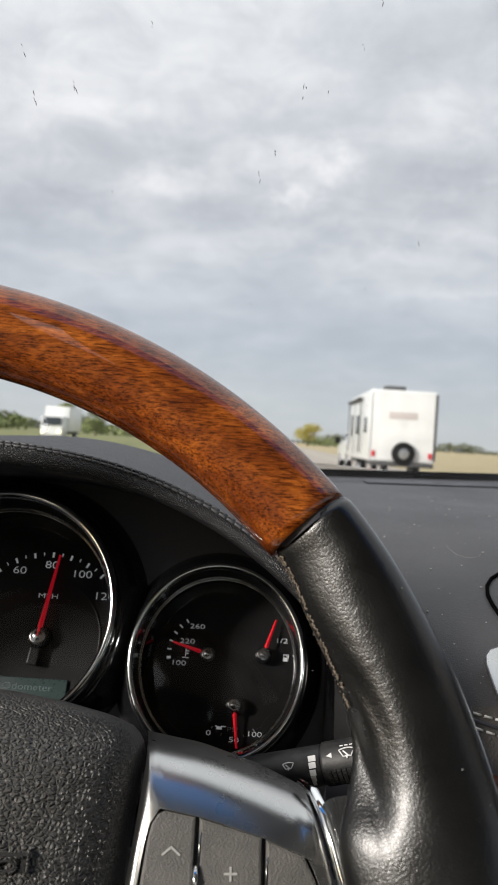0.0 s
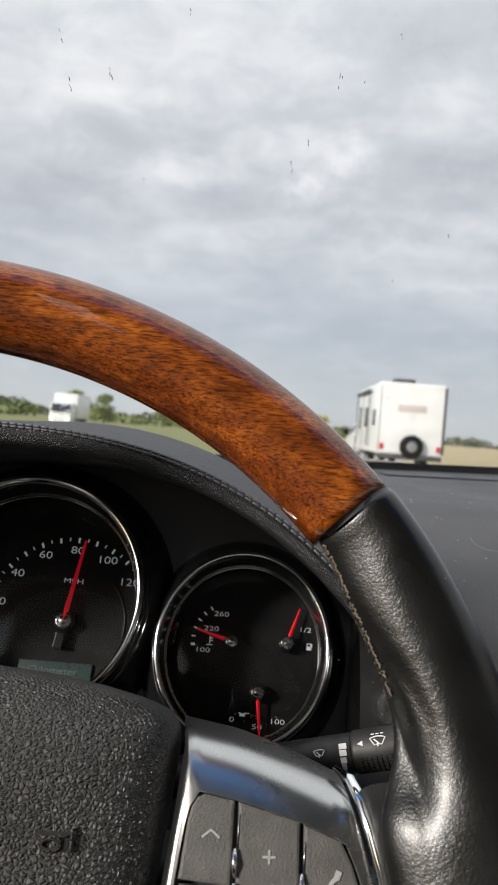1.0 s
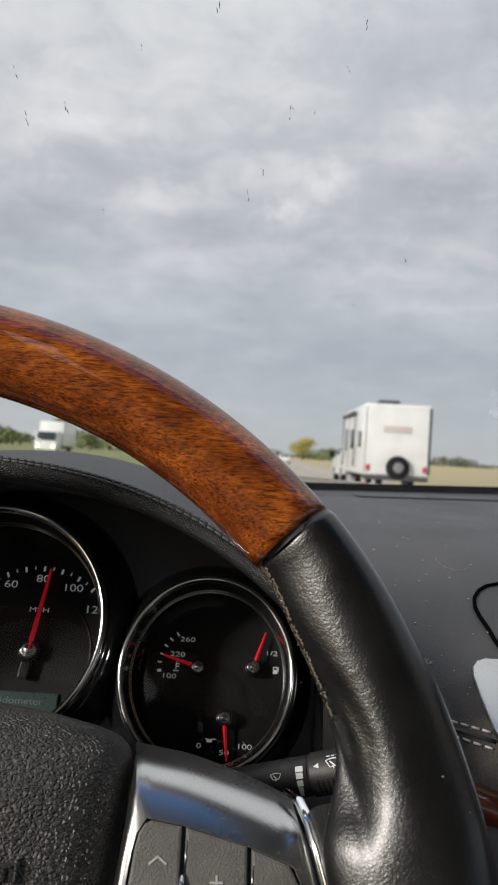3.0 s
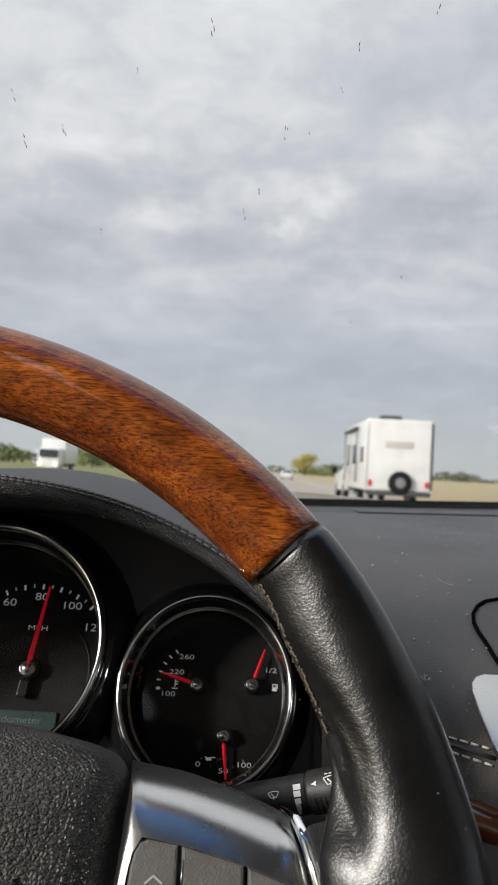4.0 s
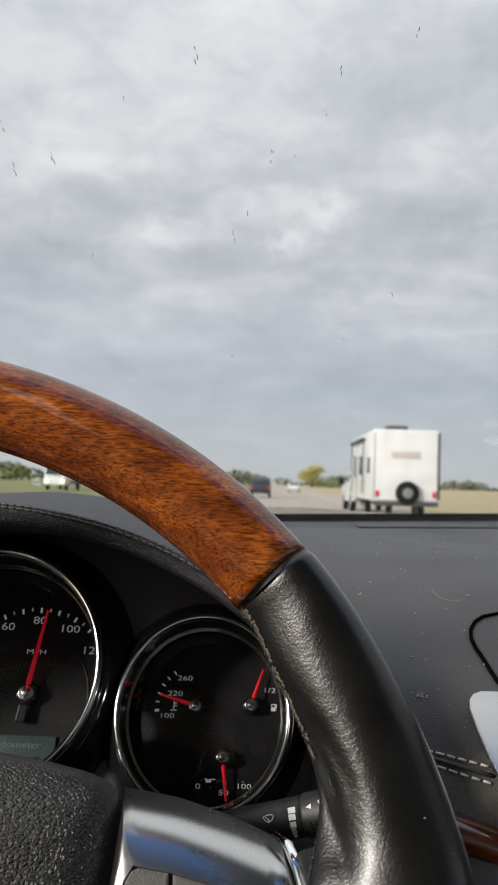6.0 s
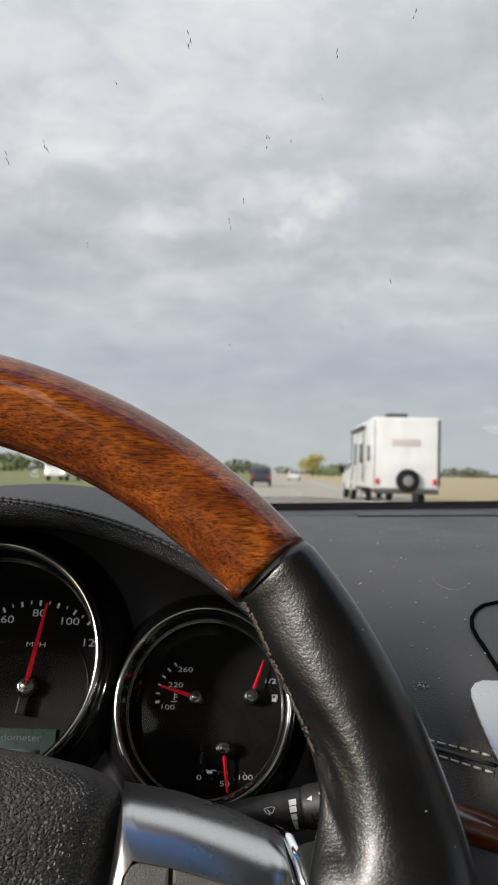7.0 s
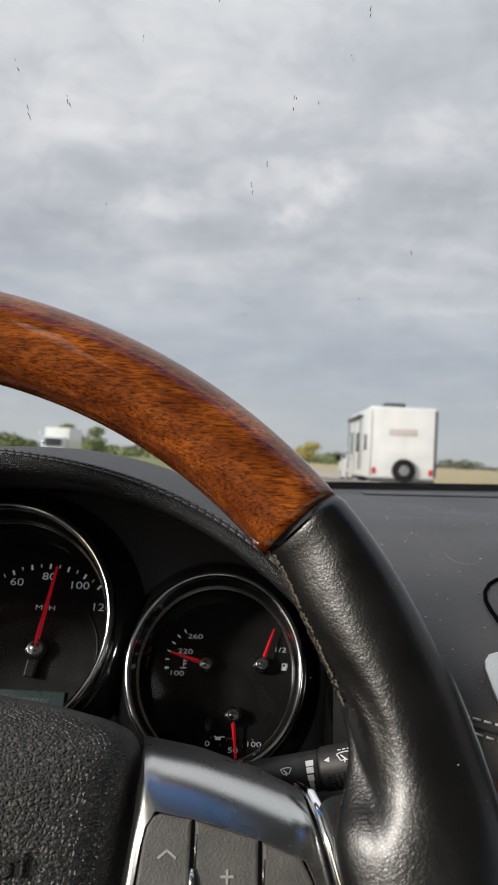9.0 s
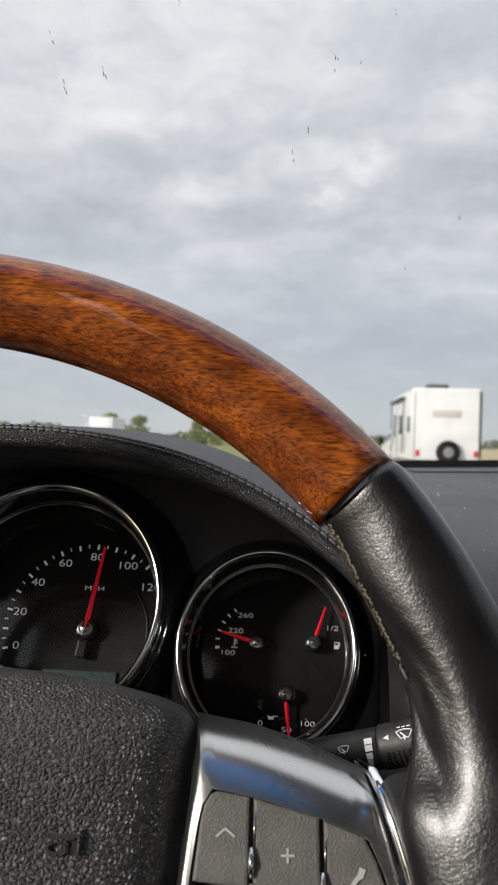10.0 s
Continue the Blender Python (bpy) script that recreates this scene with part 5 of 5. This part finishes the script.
for flip in (False, True):
    a, b = (-60, JOINT - 0.16) if not flip else (180 - JOINT + 0.16, 240)
    part("leather_grip", cap_ends(sheet(lambda th, ph: grip_point(th, ph, flip), steps(a, b, 130), [2 * math.pi * (k + 0.5) / 96 for k in range(96)], close_v=True)), "leather", wheel, "creased glossy black leather")
    jt = JOINT if not flip else 180 - JOINT
    part("joint_band", sheet(lambda th, ph: rim_point(th, ph, 0.1648, 0.1900, 0.0134), steps(jt - 0.5, jt + 0.5, 5), PH, close_v=True), "cavity", wheel, "dark gap between wood and leather")
# frayed edge of the hide along the inside
frng = random.Random(3)
tufts = []
for i in range(150):
    q = 39.2 - 17.0 * frng.random() ** 1.6
    ri, ro, hf = grip_section(q, False)
    ph = math.pi + frng.gauss(-0.03, 0.05)
    p = Vector(rim_point(q, ph, ri, ro, hf))
    d = Vector((frng.gauss(0, 0.5), frng.gauss(0, 0.5), frng.gauss(0.2, 0.5))).normalized()
    ln = frng.uniform(0.0004, 0.0013) * (1.2 if q > 35 else 0.6)
    tufts.append(tube([p - d * 0.0002, p + d * ln], [0.00014, 0.00004], 4))
# torn lip of the hide, broken here and there
for i in range(46):
    q = 39.0 - 0.36 * i
    if frng.random() < 0.12:
        continue
    run = []
    for k in range(4):
        ri, ro, hf = grip_section(q - 0.17 * k, False)
        run.append(rim_point(q - 0.17 * k, math.pi - 0.16 + frng.gauss(0, 0.03), ri + frng.gauss(0, 0.0001), ro, hf))
    tufts.append(tube(run, [0.0001, frng.uniform(0.0002, 0.00045), frng.uniform(0.0002, 0.00045), 0.0001], 5))
part("frayed_edge", merge(*tufts), "fray", wheel, "tan frayed threads where the leather has worn")


# cushion in the middle
def pad_outline():
    top = [(0.0, 0.0712), (0.0263, 0.0693), (0.0449, 0.0677), (0.0636, 0.0647), (0.0790, 0.0610), (0.0868, 0.0578), (0.0900, 0.0545), (0.0912, 0.0505)]
    rest = [(0.0903, 0.0413), (0.0884, 0.0247), (0.0864, 0.0079), (0.0835, -0.012), (0.078, -0.030), (0.066, -0.048), (0.045, -0.060), (0.020, -0.065), (0.0, -0.066)]
    half = top + rest
    return half + [(-x, y) for x, y in half[-2:0:-1]]


PAD = pad_outline()


def smooth_loop(pts, n):
    """n points evenly along a closed outline."""
    vs = [Vector((*p, 0)) for p in pts]
    lens = [(vs[(i + 1) % len(vs)] - vs[i]).length for i in range(len(vs))]
    total, out = sum(lens), []
    for k in range(n):
        d, i = total * k / n, 0
        while d > lens[i]:
            d -= lens[i]
            i += 1
        out.append(vs[i].lerp(vs[(i + 1) % len(vs)], d / lens[i]))
    return out


def cushion():
    loop = smooth_loop(PAD, 160)
    c = Vector((0, 0.005, 0))
    ins = [(0.0, -0.060), (0.0, -0.055), (0.0012, -0.0495), (0.0032, -0.0445), (0.0065, -0.0395), (0.011, -0.0350), (0.017, -0.0315), (0.025, -0.0285), (0.036, -0.0262), (0.05, -0.0245), (0.07, -0.0235)]
    bm = bmesh.new()
    rows = []
    for d, z in ins:
        row = []
        for p in loop:
            u = p - c
            L = u.length
            # the side edge is tighter than the top edge
            side = abs(u.x) / (abs(u.x) + abs(u.y) * 1.25 + 1e-6)
            dd = d * (1.0 - 0.45 * side)
            row.append(bm.verts.new(c + u * max(0.05, (L - dd) / L) + Vector((0, 0, z))))
        rows.append(row)
    n = len(loop)
    for a, b in zip(rows, rows[1:]):
        for i in range(n):
            bm.faces.new((a[i], a[(i + 1) % n], b[(i + 1) % n], b[i]))
    mid = bm.verts.new(c + Vector((0, 0, -0.0232)))
    for i in range(n):
        bm.faces.new((rows[-1][i], rows[-1][(i + 1) % n], mid))
    return bm


pad = part("airbag_cover", cushion(), "grain", wheel, "grained black vinyl cushion")
# horn symbol moulded in the cushion
HORN = pose(0.0566, 0.0188, -0.0241, 0, 6, 0)
groove = merge(tube([(-0.0016 + 0.0024 * math.cos(radians(a)), -0.0006 + 0.0013 * math.sin(radians(a)), 0.0001) for a in range(0, 361, 20)], 0.00045, 6),
               box((0.0108, 0.0009, 0.0005), (-0.0002, 0.0023, 0.0)), box((0.0012, 0.0030, 0.0005), (0.0031, -0.0004, 0.0)))
horn = part("horn_symbol", moved(groove, HORN), "plastic", wheel, "small horn symbol sunk in the vinyl", smooth=False)
ridge = merge(tube([(-0.0016 + 0.0031 * math.cos(radians(a)), -0.0006 + 0.0019 * math.sin(radians(a)), 0.0001) for a in range(0, 361, 20)], 0.00032, 6),
              tube([(-0.0052, 0.0015, 0.0001), (0.0, 0.0013, 0.0003), (0.0044, 0.0016, 0.0001)], 0.00040, 6), tube([(0.0042, 0.0036, 0.0), (0.0043, 0.0008, 0.0002), (0.0043, -0.0026, 0.0)], 0.00045, 6))
part("ridge", moved(ridge, HORN), "grain", horn)


# satin frame of the right-hand spoke, its keys, and the same mirrored
def along(pts, n):
    vs = [Vector(p) for p in pts]
    lens = [(vs[i + 1] - vs[i]).length for i in range(len(vs) - 1)]
    total, out = sum(lens), []
    for k in range(n):
        d, i = total * k / (n - 1) * 0.999999, 0
        while d > lens[i] and i < len(lens) - 1:
            d -= lens[i]
            i += 1
        out.append(vs[i].lerp(vs[i + 1], d / lens[i]))
    return out


def spoke_frame(s):
    """From the outer edge (top rolled back) to the edge of the key field; s = -1 mirrors it."""
    segs = []
    # left leg, top, right leg: matching runs of outer, shoulder and inner edges
    left = ([(0.0815, -0.035, -0.036), (0.0872, 0.0079, -0.036), (0.0893, 0.0247, -0.036), (0.0915, 0.046, -0.039)],
            [(0.0830, -0.035, -0.0305), (0.0887, 0.0079, -0.0305), (0.0907, 0.0247, -0.0305), (0.0930, 0.040, -0.032)],
            [(0.0880, -0.035, -0.0300), (0.0906, 0.0084, -0.0300), (0.0925, 0.0235, -0.0300), (0.0938, 0.0290, -0.0300)])
    top = ([(0.0915, 0.0565, -0.058), (0.1101, 0.0533, -0.058), (0.1285, 0.0475, -0.058), (0.1430, 0.0410, -0.056)],
           [(0.0925, 0.0475, -0.0365), (0.1092, 0.0440, -0.0365), (0.1265, 0.0385, -0.0365), (0.1415, 0.0335, -0.0365)],
           [(0.0965, 0.0333, -0.0300), (0.1087, 0.0311, -0.0300), (0.1280, 0.0257, -0.0300), (0.1385, 0.0217, -0.0300)])
    right = ([(0.1440, 0.0385, -0.050), (0.1462, 0.0270, -0.036), (0.1512, 0.0084, -0.035), (0.1545, -0.035, -0.035)],
             [(0.1428, 0.0310, -0.0325), (0.1450, 0.0245, -0.0305), (0.1497, 0.0075, -0.0305), (0.1530, -0.035, -0.0305)],
             [(0.1410, 0.0205, -0.0300), (0.1438, 0.0150, -0.0300), (0.1462, 0.0084, -0.0300), (0.1495, -0.035, -0.0300)])
    rows = []
    for k in range(3):
        row = []
        for seg in (left, top, right):
            row += along(seg[k], 14)
        rows.append(row)
    o, m, i = rows
    under = [p + Vector((0, 0, -0.006)) for p in i]
    sh = [a.lerp(b, 0.55) + Vector((0, 0.0, 0.0026 * min(1.0, abs(a.z - b.z) / 0.02))) for a, b in zip(o, m)]
    sh2 = [a.lerp(b, 0.45) + Vector((0, 0, 0.0009 * min(1.0, abs(a.z - b.z) / 0.0065))) for a, b in zip(m, i)]
    near = [a.lerp(b, 0.95) for a, b in zip(sh2, i)]
    table = [o, sh, m, sh2, near, i, under]
    return sheet(lambda k, j: (table[k][j].x * s, table[k][j].y, table[k][j].z), range(7), range(len(o)))


for s in (1, -1):
    sp = part("spoke_trim", spoke_frame(s), "satin", wheel, "satin silver spoke surround")
    part("edge_strip", tube([(x * s, y, z) for x, y, z in ((0.1412, 0.0418, -0.046), (0.1445, 0.0385, -0.0385), (0.1468, 0.0320, -0.0330), (0.1492, 0.0235, -0.0305), (0.1518, 0.0140, -0.0300), (0.1540, 0.004, -0.0300), (0.1565, -0.030, -0.0300))], [0.0010, 0.0017, 0.0020, 0.0021, 0.0021, 0.0021, 0.0018], 10), "chrome", sp, "polished chrome edge strip")
    part("key_field", moved(plate([(0.088 * s, -0.037), (0.090 * s, 0.010), (0.0938 * s, 0.0295), (0.0965 * s, 0.0335), (0.1087 * s, 0.0313), (0.128 * s, 0.0259), (0.1410 * s, 0.0209), (0.1440 * s, 0.0150), (0.1465 * s, 0.0084), (0.150 * s, -0.037)], 0.003), pose(0, 0, -0.0345)), "cavity", sp, "black key field", smooth=False)
    if s < 0:
        continue
    keys = [("seek_key", [(0.0916, 0.0100), (0.0934, 0.0258), (0.0943, 0.0295), (0.0959, 0.0320), (0.0983, 0.0328), (0.1073, 0.0312), (0.1069, 0.0085)]),
            ("hang_up_key", [(0.0905, -0.030), (0.0922, 0.0090), (0.1067, 0.0075), (0.1061, -0.030)]),
            ("volume_key", [(0.1085, -0.030), (0.1085, 0.0310), (0.1271, 0.0260), (0.1268, -0.030)]),
            ("call_key", [(0.1285, -0.030), (0.1284, 0.0255), (0.1399, 0.0211), (0.1429, 0.0153), (0.1454, 0.0081), (0.1475, -0.030)])]
    for name, ol in keys:
        part(name, moved(plate(ol, 0.005, 0.0009), pose(0, 0, -0.0302)), "key", sp, "dark grey key with a pale symbol", smooth=False)
    for x, y0, y1 in ((0.1078, -0.012, 0.0185), (0.1277, -0.018, 0.0125)):
        part("key_divider", merge(tube([(x, y0, -0.0298), (x, y0 + 0.016, -0.0292), (x, y1 - 0.009, -0.0296)], [0.0006, 0.0009, 0.0006], 8), tube([(x, y1 - 0.0075, -0.0298), (x, y1 - 0.004, -0.0292), (x, y1, -0.0298)], [0.0006, 0.0009, 0.0006], 8)), "chrome", sp, "bright metal divider")
        part("key_line", tube([(x + 0.0007, y1, -0.0302), (x + 0.0010, 0.0275 - (0.0065 if x > 0.12 else 0), -0.0302)], 0.00025, 6), "satin", sp)
    Z = -0.0300
    marks = [merge(moved(box((0.0036, 0.0006, 0.0002)), pose(0.1005 - 0.0012, 0.0222, Z, 0, 0, 38)), moved(box((0.0036, 0.0006, 0.0002)), pose(0.1005 + 0.0012, 0.0222, Z, 0, 0, -38))),
             merge(box((0.0038, 0.0006, 0.0002), (0.1180, 0.0165, Z)), box((0.0006, 0.0038, 0.0002), (0.1180, 0.0165, Z))),
             merge(moved(box((0.0006, 0.0056, 0.0002)), pose(0.1195, 0.0062, Z)), moved(box((0.0040, 0.0006, 0.0002)), pose(0.1178, 0.0088 - 0.0004, Z, 0, 0, 25)), moved(box((0.0040, 0.0006, 0.0002)), pose(0.1178, 0.0036 + 0.0004, Z, 0, 0, -25)), box((0.0006, 0.0024, 0.0002), (0.1160, 0.0062, Z))),
             box((0.0044, 0.0008, 0.0002), (0.1180, -0.0040, Z)),
             merge(moved(lathe([(0.0042, 0.0), (0.0042, 0.0002), (0.0030, 0.0002)], 14, arc=(100, 230)), pose(0.1395, 0.0082, Z)), moved(box((0.0018, 0.0022, 0.0002)), pose(0.1385, 0.0125, Z, 0, 0, -20)), moved(box((0.0022, 0.0018, 0.0002)), pose(0.1372, 0.0048, Z, 0, 0, -25)), moved(box((0.0012, 0.0012, 0.0002)), pose(0.1390, 0.0082, Z, 0, 0, 45)), moved(box((0.0007, 0.0024, 0.0002)), pose(0.1408, 0.0084, Z, 0, 0, -12))),
             merge(moved(lathe([(0.0040, 0.0), (0.0040, 0.0002), (0.0026, 0.0002)], 14, arc=(25, 155)), pose(0.0990, -0.0045, Z)), moved(box((0.0034, 0.0006, 0.0002)), pose(0.0990 - 0.0011, -0.0062, Z, 0, 0, -38)), moved(box((0.0034, 0.0006, 0.0002)), pose(0.0990 + 0.0011, -0.0062, Z, 0, 0, 38)))]
    for mk, lab in zip(marks, ("pale up arrow", "pale plus sign", "pale loudspeaker symbol", "pale minus sign", "pale voice call symbol", "pale hang-up symbol with down arrow")):
        part("symbol", mk, "print", sp, lab, smooth=False)
part("hub_back", tube([(0, 0, -0.062), (0, 0, -0.10), (0, 0, -0.16)], [0.075, 0.062, 0.05], 28), "plastic", wheel)


def web_point(th, k, s):
    """From the grip's inner face down to the bright strip of the spoke."""
    a = radians(th)
    rim = Vector((0.1555 * math.cos(a), 0.1555 * math.sin(a), -0.0005))
    y = rim.y * 0.93 - 0.001
    low = Vector((interp(y, [(-0.06, 0.158), (-0.03, 0.1575), (0.004, 0.1552), (0.014, 0.1530), (0.0235, 0.1505), (0.032, 0.1482), (0.0385, 0.1455), (0.046, 0.1450)]), y, interp(y, [(-0.03, -0.033), (0.0235, -0.033), (0.0385, -0.040), (0.046, -0.052)])))
    p = rim.lerp(low, k) + Vector((-0.0035, 0, 0.002)) * math.sin(k * math.pi)
    fold = 0.0018 * math.sin(k * 8 + th * 0.55) * max(0.0, (th + 2) / 16)
    return (p.x * s, p.y, p.z + fold)


for s in (1, -1):
    part("spoke_web", sheet(lambda th, k: web_point(th, k, s), steps(-22, 14.5, 60), steps(-0.15, 1.0, 24)), "web", wheel, "leather web between grip and spoke")
    part("spoke_back", tube([(0.06 * s, 0.0, -0.085), (0.11 * s, 0.0, -0.080), (0.150 * s, 0.0, -0.058), (0.170 * s, 0.0, -0.018)], [0.022, 0.018, 0.014, 0.010], 14), "plastic", wheel)

# lint and dust on the wheel's upper faces
lrng = random.Random(12)
lint = []
loop = smooth_loop(PAD, 400)
for _ in range(70):
    p = loop[lrng.randrange(0, 66)]
    d = lrng.uniform(0.0, 0.010)
    z = interp(d, [(0.0, -0.0550), (0.0012, -0.0495), (0.0032, -0.0445), (0.0065, -0.0395), (0.011, -0.0350)])
    r = lrng.choice((0.00012, 0.00016, 0.00022))
    lint.append(moved(box((r * 2.4, r * 2, r * 1.6), bevel=r * 0.3, seg=1), WHEEL @ Matrix.Translation((p.x * 0.985, p.y - d, z + 0.0002))))
for _ in range(10):
    q, ph = lrng.uniform(-8, 37), lrng.uniform(0.4, 2.4)
    r = lrng.choice((0.00008, 0.00010, 0.00016))
    lint.append(moved(box((r * 2.4, r * 2, r * 1.6), bevel=r * 0.3, seg=1), WHEEL @ Matrix.Translation(grip_point(q, ph, False))))
tagged(part("lint", merge(*lint), "dustmote"), "tiny pale specks of lint on the steering wheel", "dust", kind="stuff")
